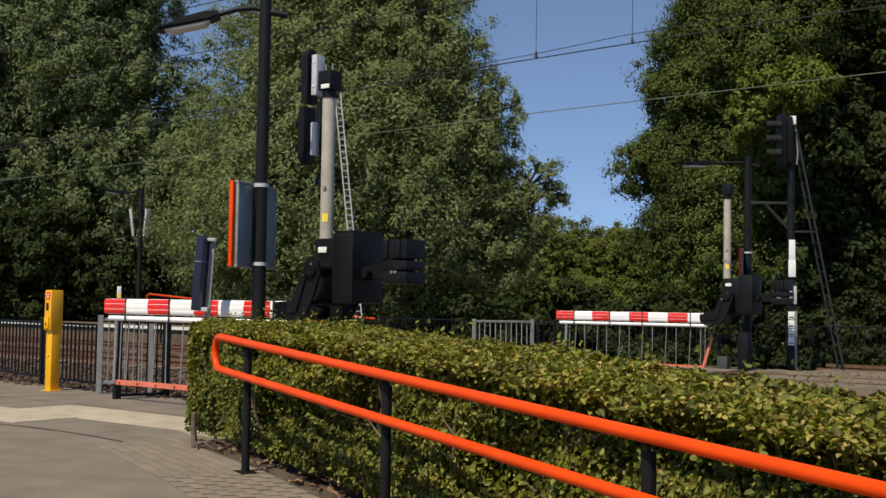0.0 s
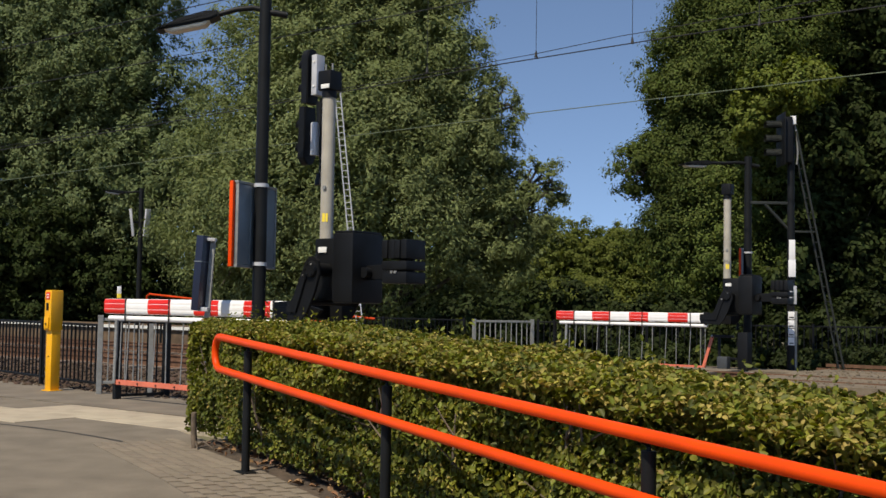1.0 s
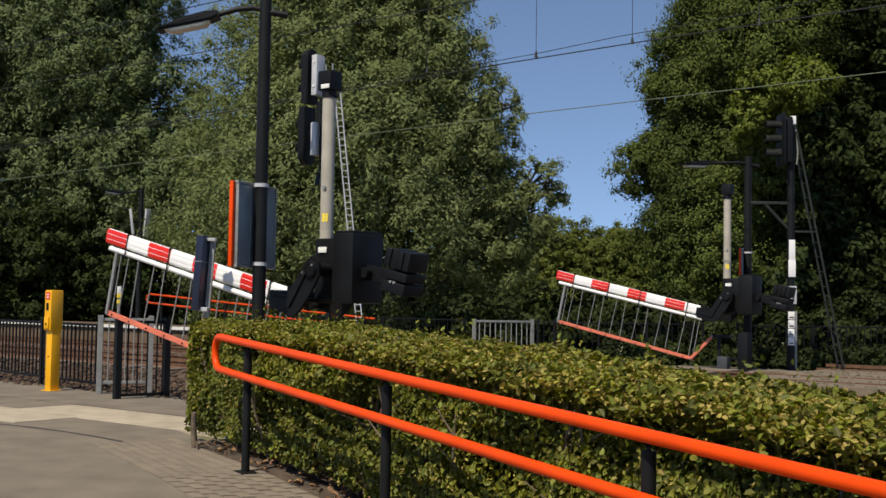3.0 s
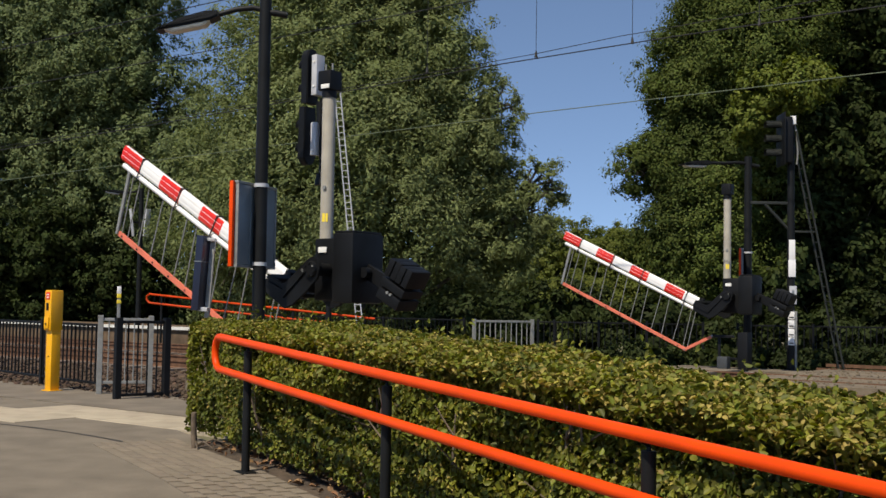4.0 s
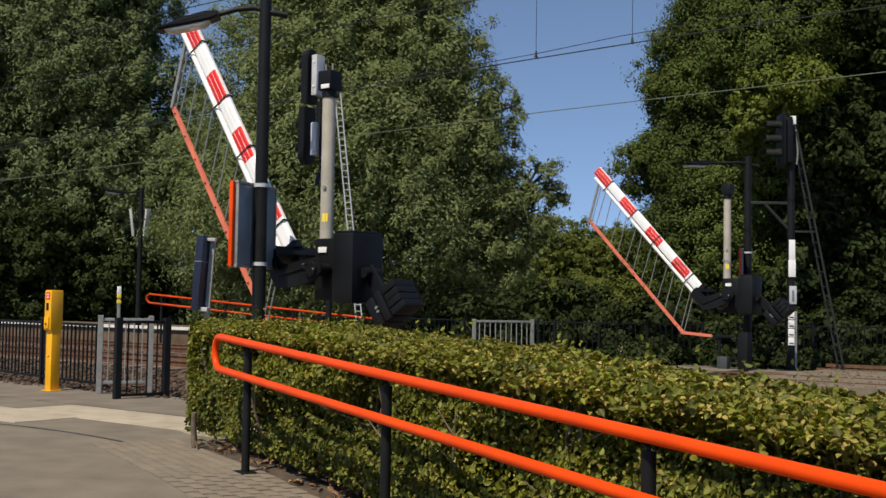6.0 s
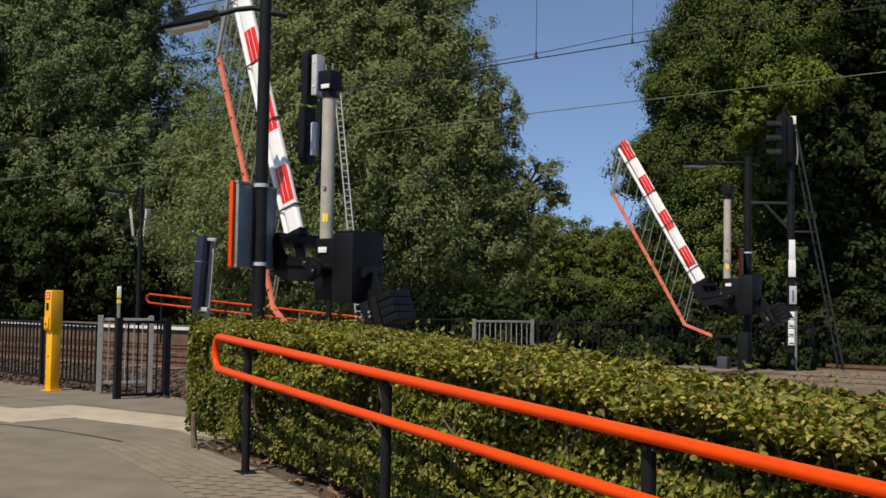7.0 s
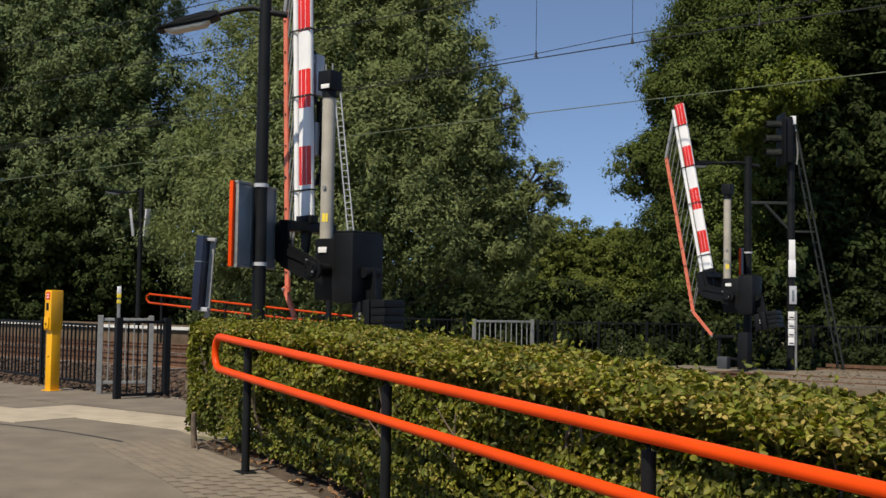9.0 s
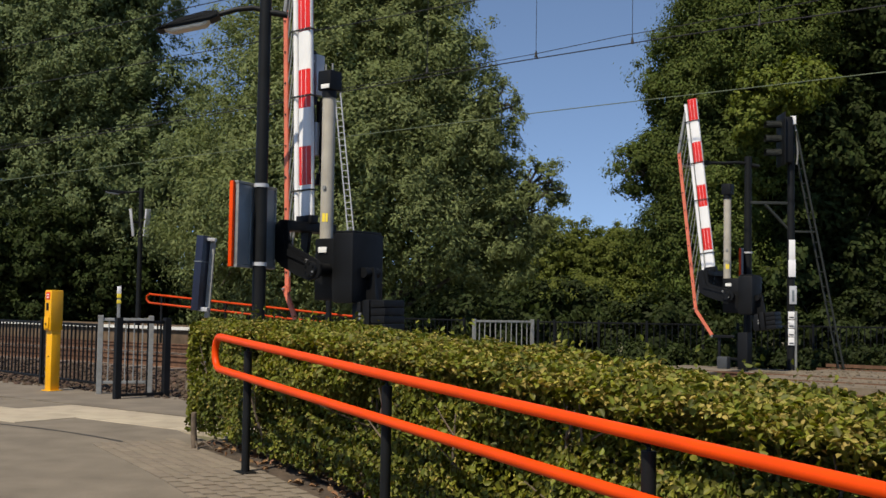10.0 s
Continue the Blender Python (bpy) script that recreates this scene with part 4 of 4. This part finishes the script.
# ---- yellow ticket reader post ----
def reader():
    y = empty("ticket_reader", pose(-5.79, 17.05, 0, 0, 0, 142.55), "yellow steel ticket reader post on the paving", "ticket reader")
    part("post", box(0.14, 0.155, 0.92, (0, 0, 0.46), 0.012), M_YELLOW, y, "yellow square post")
    head = part("head", box(0.165, 0.21, 0.60, (0, 0.01, 1.205), 0.018), M_YELLOW, y, "yellow reader head")
    part("foot_plate", box(0.22, 0.22, 0.012, (0, 0, 0.018), 0.003), M_YELLOW, y)
    part("symbol_plate", box(0.10, 0.006, 0.11, (0, 0.117, 1.42), 0.002), M_RED, head, "red square symbol plate")
    for k in range(2):
        part("symbol_bar", box(0.055, 0.004, 0.018, (0, 0.1215, 1.40 + 0.04 * k), 0.001), M_LABEL, head)
    part("display", box(0.06, 0.006, 0.11, (0.005, 0.117, 1.26), 0.002), M_BLACK, head, "small black display")
    part("reader_pad", box(0.11, 0.03, 0.17, (0, 0.125, 1.02), 0.012), M_YELLOW, head)
    part("card_slot", box(0.03, 0.006, 0.04, (0, 0.142, 1.0), 0.002), M_BLACK, head)
    part("lock", tube([(0.0, 0.075, 0.52), (0.0, 0.082, 0.52)], 0.013, 10), M_BLACK, y)


reader()


# ---- bar fences ----
def bar_fence(name, a, b, h, material, label, spacing=0.125, bar=0.011, posts=(), cat="fence", low=0.10, rail_r=0.018, post_r=0.03, over=0.0):
    a, b = Vector(a), Vector(b)
    d = b - a
    f = empty(name, Matrix.Translation(a), label, cat, "fences along the track")
    yaw = math.degrees(math.atan2(d.y, d.x))
    ln = math.hypot(d.x, d.y)
    for z in (h, low):
        part("rail", box(ln, rail_r * 1.6, rail_r * 2, (ln / 2, 0, z), 0.004), material, f).rotation_euler = (0, 0, radians(yaw))
    me = bm_mesh(tube([(0, 0, low), (0, 0, h + over)], bar, 6), material, True)
    n = int(ln / spacing)
    for k in range(1, n):
        o = part("bar", me, material, f)
        o.location = (d.x * k / n, d.y * k / n, 0)
    pm = bm_mesh(box(post_r * 2, post_r * 2, h + 0.06 + over, (0, 0, (h + 0.06 + over) / 2), 0.006), material)
    for q in posts:
        o = part("post", pm, material, f, "")
        o.location, o.rotation_euler = (d.x * q, d.y * q, 0), (0, 0, radians(yaw))
    return f


bar_fence("track_fence", (-10.4, 22.5, 0), (-5.0, 16.75, 0), 1.0, M_BLACK, "black steel bar fence before the ballast", 0.135, 0.016, (0, 0.25, 0.5, 0.75, 1), low=0.15)
bar_fence("chicane_fence", (-4.95, 16.57, 0), (-4.27, 16.78, 0), 1.09, M_GALV, "galvanised steel chicane panel beside the path", 0.105, 0.011, (0, 1), low=0.18, rail_r=0.022, post_r=0.038)
bar_fence("chicane_fence", (-4.46, 15.77, 0), (-3.91, 16.26, 0), 1.07, M_BLACK, "black steel chicane panel beside the path", 0.125, 0.014, (0, 1), low=0.06, rail_r=0.02, post_r=0.045)
bar_fence("platform_fence", (0.842, 29.7, 0.0), (2.40, 30.3, 0.0), 0.986, M_GALV, "grey galvanised bar panel beyond the track", 0.14, 0.015, (0, 1), rail_r=0.028, post_r=0.04)
bar_fence("far_fence", (-6.0, 35.5, 0), (0.6, 30.5, 0), 1.0, M_BLACK, "black bar fence on the far side of the track", 0.14, 0.012, (0, 0.33, 0.66, 1))
bar_fence("far_fence", (2.3, 27.3, 0), (6.2, 27.1, 0), 1.02, M_BLACK, "black bar fence on the far side of the track", 0.14, 0.012, (0, 0.1, 0.37, 0.66, 1))
bar_fence("far_fence", (7.0, 27.0, 0), (14.0, 26.6, 0), 1.02, M_BLACK, "black bar fence on the far side of the track", 0.14, 0.012, (0, 0.25, 0.5, 0.75, 1))

mk = empty("marker_post", pose(-4.46, 15.74, 0, 0, 0, 30), "slim grey marker post with yellow and white reflectors", "marker post")
part("post", box(0.040, 0.025, 1.56, (0, 0, 0.78), 0.004), M_GALV, mk)
part("top_band", box(0.052, 0.034, 0.10, (0, 0, 1.51), 0.004), M_WHITE, mk, "white reflector")
part("reflector", box(0.052, 0.034, 0.06, (0, 0, 1.43), 0.004), M_YLABEL, mk, "yellow reflector")
part("reflector", box(0.052, 0.034, 0.05, (0, 0, 1.35), 0.004), M_YLABEL, mk, "yellow reflector")


# ---- orange handrail beyond the track ----
fr = empty("handrail", pose(-9.09, 35.4, 0), "orange double handrail with bars beyond the track", "handrail")
A, B = Vector((0, 0, 1.591)), Vector((7.2, -3.13, 0.971))
drop = Vector((0, 0, -0.27))
part("rail", tube([B, A, A + Vector((-0.09, 0.04, -0.07)), A + Vector((-0.09, 0.04, -0.17)), A + drop, B + drop], 0.034, 12), M_SHADEORANGE, fr, "orange tube rail")
rod = bm_mesh(tube([(0, 0, 0), (0, 0, -0.27)], 0.012, 6), M_BLACK)
for k in range(1, 40):
    part("rod", rod, M_BLACK, fr).location = A.lerp(B, k / 40)
for q in (0.06, 0.36, 0.66, 0.96):
    p = A.lerp(B, q)
    part("post", tube([(p.x, p.y, 0), (p.x, p.y, p.z - 0.04)], 0.035, 12), M_BLACKPOLE, fr, "black post")


# ---- signal mast with ladder ----
def signal_mast():
    s = empty("railway_signal", pose(7.34, 24.0, 0.12), "black railway signal mast with white plates and ladder", "railway signal")
    mast = part("mast", tube([(0, 0, 0), (0, 0, 5.35)], [0.085, 0.07], 20), M_BLACKPOLE, s)
    head = part("signal_head", box(0.22, 0.36, 0.98, (-0.11, 0, 4.86), 0.04), M_BLACK, s, "black signal head")
    part("target_board", box(0.03, 0.62, 1.12, (-0.21, 0, 4.87), 0.02), M_BLACK, head)
    for z in (4.55, 4.85, 5.15):
        hood = bmesh.new()
        rows = [[hood.verts.new((-0.22 - xx, r * math.cos(a), z + 0.02 + r * math.sin(a))) for a in (radians(-15 + 210 * k / 12) for k in range(13))] for xx, r in ((0, 0.115), (0.33, 0.105))]
        for k in range(12):
            hood.faces.new((rows[0][k], rows[0][k + 1], rows[1][k + 1], rows[1][k]))
        bmesh.ops.solidify(hood, geom=hood.faces[:], thickness=0.006)
        part("hood", hood, M_LADDER, head, "long dark lamp hood")
    part("sun_plate", box(0.10, 0.16, 0.18, (0.02, -0.06, 5.28), 0.01), M_WHITE, head, "small white plate")
    part("cable", tube([(0.06, -0.05, 5.2), (0.10, -0.07, 5.0), (0.13, -0.05, 4.6), (0.11, -0.04, 4.35)], 0.018, 8), M_GALV, s)
    for z0, z1, w in ((2.33, 2.75, 0.13), (1.97, 2.33, 0.15)):
        part("white_plate", box(w, 0.02, z1 - z0, (-0.005, -0.095, (z0 + z1) / 2), 0.004), M_WHITE, s, "white reflective plate")
    pl = part("number_plate", box(0.15, 0.02, 0.38, (0.015, -0.095, 1.59), 0.004), M_GREYPLATE, s, "grey plate with illegible dark bars")
    part("bar_mark", box(0.05, 0.006, 0.24, (0.015, -0.108, 1.57), 0.002), M_BLUEGREY, pl)
    for k in range(4):
        seg = part("white_plate", box(0.13, 0.02, 0.165, (-0.02, -0.095, 0.62 + 0.18 * k), 0.004), M_WHITE, s, "white plate with dark bar")
        part("bar_mark", box(0.09, 0.006, 0.022, (-0.02, -0.108, 0.58 + 0.18 * k), 0.001), M_BLACK, seg)
    part("cable_duct", box(0.05, 0.05, 1.25, (0.09, -0.03, 0.63), 0.006), M_GALV, s)
    part("bracket", box(0.86, 0.05, 0.06, (-0.42, 0, 3.53), 0.006), M_LADDER, s)
    part("brace", tube([(-0.55, 0, 3.50), (0, 0, 2.92)], 0.032, 8), M_LADDER, s)
    part("bracket", box(0.50, 0.05, 0.04, (0.25, 0, 2.93), 0.006), M_LADDER, s)
    lad = part("ladder", tube([(0.08, -0.12, 5.05), (1.07, -0.12, 0.06)], 0.024, 8), M_LADDER, s, "dark steel ladder")
    part("stile", tube([(0.08, 0.20, 5.05), (1.07, 0.20, 0.06)], 0.024, 8), M_LADDER, lad)
    for k in range(16):
        q = (k + 0.5) / 16
        part("rung", tube([(0.08 + 0.99 * q, -0.12, 5.05 - 4.99 * q), (0.08 + 0.99 * q, 0.20, 5.05 - 4.99 * q)], 0.013, 6), M_LADDER, lad)
    return s


signal_mast()

ld = empty("ladder", pose(-2.306, 31.9, 0), "tall slim galvanised ladder leaning to the line mast", "ladder")
for o in (-0.082, 0.082):
    part("stile", tube([(o + 0.103, 0, 0), (o - 0.754, 0.14, 7.36)], 0.019, 8), M_GREYPLATE, ld)
for k in range(40):
    q = (k + 0.6) / 41
    part("rung", tube([(0.021 - 0.857 * q, 0.14 * q, 7.36 * q), (0.185 - 0.857 * q, 0.14 * q, 7.36 * q)], 0.010, 6), M_GREYPLATE, ld)
part("line_mast", tube([(-0.90, 0.36, 0), (-0.90, 0.36, 7.5)], 0.085, 12), M_BLACKPOLE, ld, "dark line mast")


# ---- overhead wires ----
def wire(v, pts, r, material, label):
    w = part("overhead_wire", tube([uv(u, v, z) for u, z in pts], r, 6), material)
    return tagged(w, label, "overhead wire", "overhead wires")


def sag(u0, u1, z0, z1, dip, n=24):
    return [(u0 + (u1 - u0) * k / n, z0 + (z1 - z0) * k / n - dip * 4 * (k / n) * (1 - k / n)) for k in range(n + 1)]


wire(20.3, [(-10, 5.63), (6, 5.563), (13, 5.505), (25, 5.325), (32, 5.19), (60, 4.65)], 0.0095, M_WIREG, "patinated contact wire over the far track")
wire(15.9, [(-10, 5.62), (7.8, 5.560), (10.95, 5.512), (16.5, 5.355), (21, 5.237), (60, 4.4)], 0.0095, M_WIRE, "dark contact wire over the near track")
wire(15.9, [(-10, 6.35), (5.92, 5.768), (7.9, 5.706), (8.7, 5.69), (10.26, 5.604), (10.95, 5.582), (16, 5.42), (60, 4.5)], 0.006, M_WIRE, "thin second contact wire over the near track")
wire(20.3, sag(-10, 60, 8.4, 8.3, 0.2), 0.011, M_WIRE, "dark carrying cable over the far track")
wire(15.9, sag(-10, 60, 7.9, 7.9, 0.2), 0.011, M_WIRE, "dark carrying cable over the near track")
for u in (10.28, 8.48, 12.6, 6.4):
    dr = empty("dropper", Matrix.Translation(uv(u, 15.9, 5.55)), "thin dropper wire with clamp over the near track", "dropper", "droppers of the overhead line")
    part("wire", tube([(0, 0, 0), (0, 0, 2.2)], 0.005, 5), M_WIRE, dr)
    part("clamp", tube([(0, 0, -0.01), (0, 0, 0.10)], [0.03, 0.012], 8), M_WIRE, dr)


# ---- far platform, slab below the far barrier, edging ----
plat = ribbon("far_platform", 24.0, 27.2, 0.53, 27.5, 60, M_PLATFACE, 0.6)
tagged(plat, "low concrete platform with a white edge beyond the track", "platform", kind="structure")
ribbon("edge", 23.9, 24.25, 0.555, 27.4, 60, M_PLATWHITE, 0.09, plat, "white painted platform edge")
slab = ribbon("concrete_slab", 22.5, 23.6, 0.135, 8.25, 11.2, M_GRAVEL, 0.10)
tagged(slab, "thin weathered concrete slab below the far barrier", "slab", kind="structure")
for u in (8.45, 9.1):
    part("support", box(0.12, 0.9, 0.28, tuple(uv(u, 22.6, -0.13)), 0.01, pose(0, 0, 0, 0, 0, 142.55)), M_RUBBER, slab)
tagged(ribbon("gravel_strip", 18.6, 24.0, 0.160, -20, 8.2, M_GRAVEL, 0.2), "pale grey gravel strip beside the track", "gravel", kind="structure")
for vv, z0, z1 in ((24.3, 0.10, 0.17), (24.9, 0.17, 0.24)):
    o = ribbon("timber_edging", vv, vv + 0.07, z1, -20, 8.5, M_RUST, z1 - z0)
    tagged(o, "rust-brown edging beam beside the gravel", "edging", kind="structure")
tagged(ribbon("crossing_deck", 11.4, 22.2, 0.165, 9.3, 13.6, M_ASPHALT, 0.16, nu=4), "dark deck of the level crossing between the barriers", "crossing deck", kind="structure")


# ---- loose stones at the fence foot ----
def stones(name, n, where, rmin, rmax, material, label, seed):
    rng = np.random.default_rng(seed)
    ico = bmesh.new()
    bmesh.ops.create_icosphere(ico, subdivisions=1, radius=1)
    base = np.array([v.co[:] for v in ico.verts])
    tri = np.array([[v.index for v in f.verts] for f in ico.faces])
    ico.free()
    vs, fs = [], []
    for k in range(n):
        p = where(rng)
        r = rng.uniform(rmin, rmax)
        b = base * (1 + 0.3 * rng.normal(size=(len(base), 1)) * 0.8) * r * np.array([1, rng.uniform(0.6, 1), rng.uniform(0.45, 0.8)])
        a = rng.uniform(0, 6.28)
        rot = np.array([[math.cos(a), -math.sin(a), 0], [math.sin(a), math.cos(a), 0], [0, 0, 1]])
        vs.append(b @ rot.T + np.array([p[0], p[1], p[2] + r * 0.25]))
        fs.append(tri + k * len(base))
    me = bpy.data.meshes.new(name)
    me.from_pydata(np.concatenate(vs).tolist(), [], np.concatenate(fs).tolist())
    return tagged(part(name, me, material), label, "stones", kind="stuff")


stones("ballast_stones", 2600, lambda g: tuple(uv(g.uniform(12, 26), 10.35 + abs(g.normal()) * 1.6, 0.0)), 0.025, 0.055, M_STONE, "loose brown ballast stones at the fence foot", 31)
stones("ballast_heap", 3000, lambda g: tuple(uv(g.uniform(13, 32), g.uniform(12.5, 22.5), 0.0)), 0.03, 0.06, M_STONE, "brown ballast stones between the rails", 32)
stones("gravel", 1500, lambda g: tuple(uv(g.uniform(-2, 8), g.uniform(18.8, 24.0), 0.160)), 0.015, 0.035, M_GRAVEL, "pale gravel beside the far track", 33)


# ---- litter at the hedge foot ----
def litter():
    rng = np.random.default_rng(8)
    s = rng.uniform(-1.9, 8, 900)
    d = np.abs(rng.normal(0.42, 0.2, 900)) + 0.12
    p = np.stack([POST0.x - RAMP.x * s + RAMPN.x * d, POST0.y - RAMP.y * s + RAMPN.y * d, -0.038 * np.maximum(s, 0) + 0.02 + rng.uniform(0, 0.02, 900)], 1)
    nv = np.array([0, 0, 1.0]) + rng.normal(size=(900, 3)) * 0.45
    tagged(part("leaf_litter", leaves(p, rng.uniform(0.04, 0.075, 900), nv, 0.5, 0.6, rng), M_DRYLEAF), "dry brown fallen leaves under the hedge", "fallen leaves", kind="stuff")


litter()
bm = bmesh.new()
rows = []
for k in range(41):
    s = -1.95 + 11 * k / 40
    rows.append([])
    for d, z in ((0.10, 0.004), (0.3, 0.014), (1.5, 0.014)):
        p = POST0 - RAMP * s + RAMPN * (d + 0.03 * noise.noise((s * 3, d, 0)))
        rows[-1].append(bm.verts.new((p.x, p.y, ground_z(p.x, p.y) + z)))
for a, b in zip(rows, rows[1:]):
    for k in range(2):
        bm.faces.new((a[k], b[k], b[k + 1], a[k + 1]))
tagged(part("planting_bed", bm, M_SOIL), "dark soil bed under the hedge", "soil", kind="structure")

stump = empty("hedge_stake", pose(-2.27, 10.62, 0, 4, -3, 0), "short grey wooden stake at the hedge end", "stake")
part("stake", tube([(0, 0, -0.05), (0, 0, 0.15), (0.01, 0, 0.34)], [0.030, 0.028, 0.025], 10), M_TWIG, stump)
for k, (ax, ay, l) in enumerate(((0.5, -0.3, 0.2), (0.7, 0.1, 0.24), (0.2, -0.5, 0.16))):
    part("offshoot", tube([(0.02, 0, 0.03), (ax * l, ay * l, 0.08), (ax * l * 2, ay * l * 2, 0.02)], [0.014, 0.01, 0.005], 6), M_TWIG, stump)


# ---- tar joint where the two road surfaces meet ----
bm = bmesh.new()
rows = []
for k in range(31):
    q = k / 30
    x, y = -6.0 + 3.5 * q, 12.95 - 0.75 * q - 1.75 * q * q
    w = 0.014 + 0.008 * noise.noise((q * 9, 2, 0))
    rows.append([bm.verts.new((x - w, y - w * 1.3, ground_z(x, y) + 0.0035)), bm.verts.new((x + w, y + w * 1.3, ground_z(x, y) + 0.0035))])
for a, b in zip(rows, rows[1:]):
    bm.faces.new((a[0], b[0], b[1], a[1]))
part("tar_joint", bm, M_TAR, path, "dark tar line")


# ---- paving pieces ----
slab_me = bm_mesh(box(0.594, 0.460, 0.05, (0, 0, 0), 0.006), M_TACTILE)
tac = empty("tactile_strip", Matrix(), "pale concrete slab strips set in the asphalt", "paving strip", kind="structure")
for v0, us, nv in ((7.41, (11.4, 16.2), 2), (8.20, (8.6, 12.9), 2)):
    n = int((us[1] - us[0]) / 0.6)
    for i in range(n):
        for j in range(nv):
            o = part("slab", slab_me, M_TACTILE, tac)
            o.matrix_local = Matrix.Translation(uv(us[0] + 0.3 + 0.6 * i, v0 + 0.466 * j, -0.018 + 0.002 * random.random())) @ pose(0, 0, 0, 0, 0, 142.55)

bricks = empty("brick_paving", Matrix(), "grey-brown clinker pavers between path and handrail", "brick paving", kind="structure")
brick_me = bm_mesh(box(0.203, 0.097, 0.06, (0, 0, 0), 0.005), M_BRICK)
bm = bmesh.new()
rows = []
for k in range(25):
    q = -2.2 + 3.7 * k / 24
    rows.append([])
    for d in (-0.68, 0.16):
        p = POST0 - RAMP * q + RAMPN * d
        rows[-1].append(bm.verts.new((p.x, p.y, ground_z(p.x, p.y) + 0.0075)))
for a, b in zip(rows, rows[1:]):
    bm.faces.new((a[0], b[0], b[1], a[1]))
part("joint_bed", bm, M_JOINT, bricks, "dark sand in the joints")
count = 0
for j in range(8):
    for i in range(-11, 9):
        s = i * 0.21 + 0.105 * (j % 2)
        d = 0.10 - 0.105 * j
        if count >= 300:
            continue
        p = POST0 - RAMP * s + RAMPN * d
        o = part("brick", brick_me, M_BRICK, bricks)
        o.matrix_local = Matrix.Translation((p.x, p.y, ground_z(p.x, p.y) - 0.019 + 0.003 * random.random())) @ pose(0, 0, 0, random.uniform(-0.5, 0.5), random.uniform(-0.5, 0.5), 119.6 + random.uniform(-0.8, 0.8))
        count += 1

# ---- motion ----
motions()
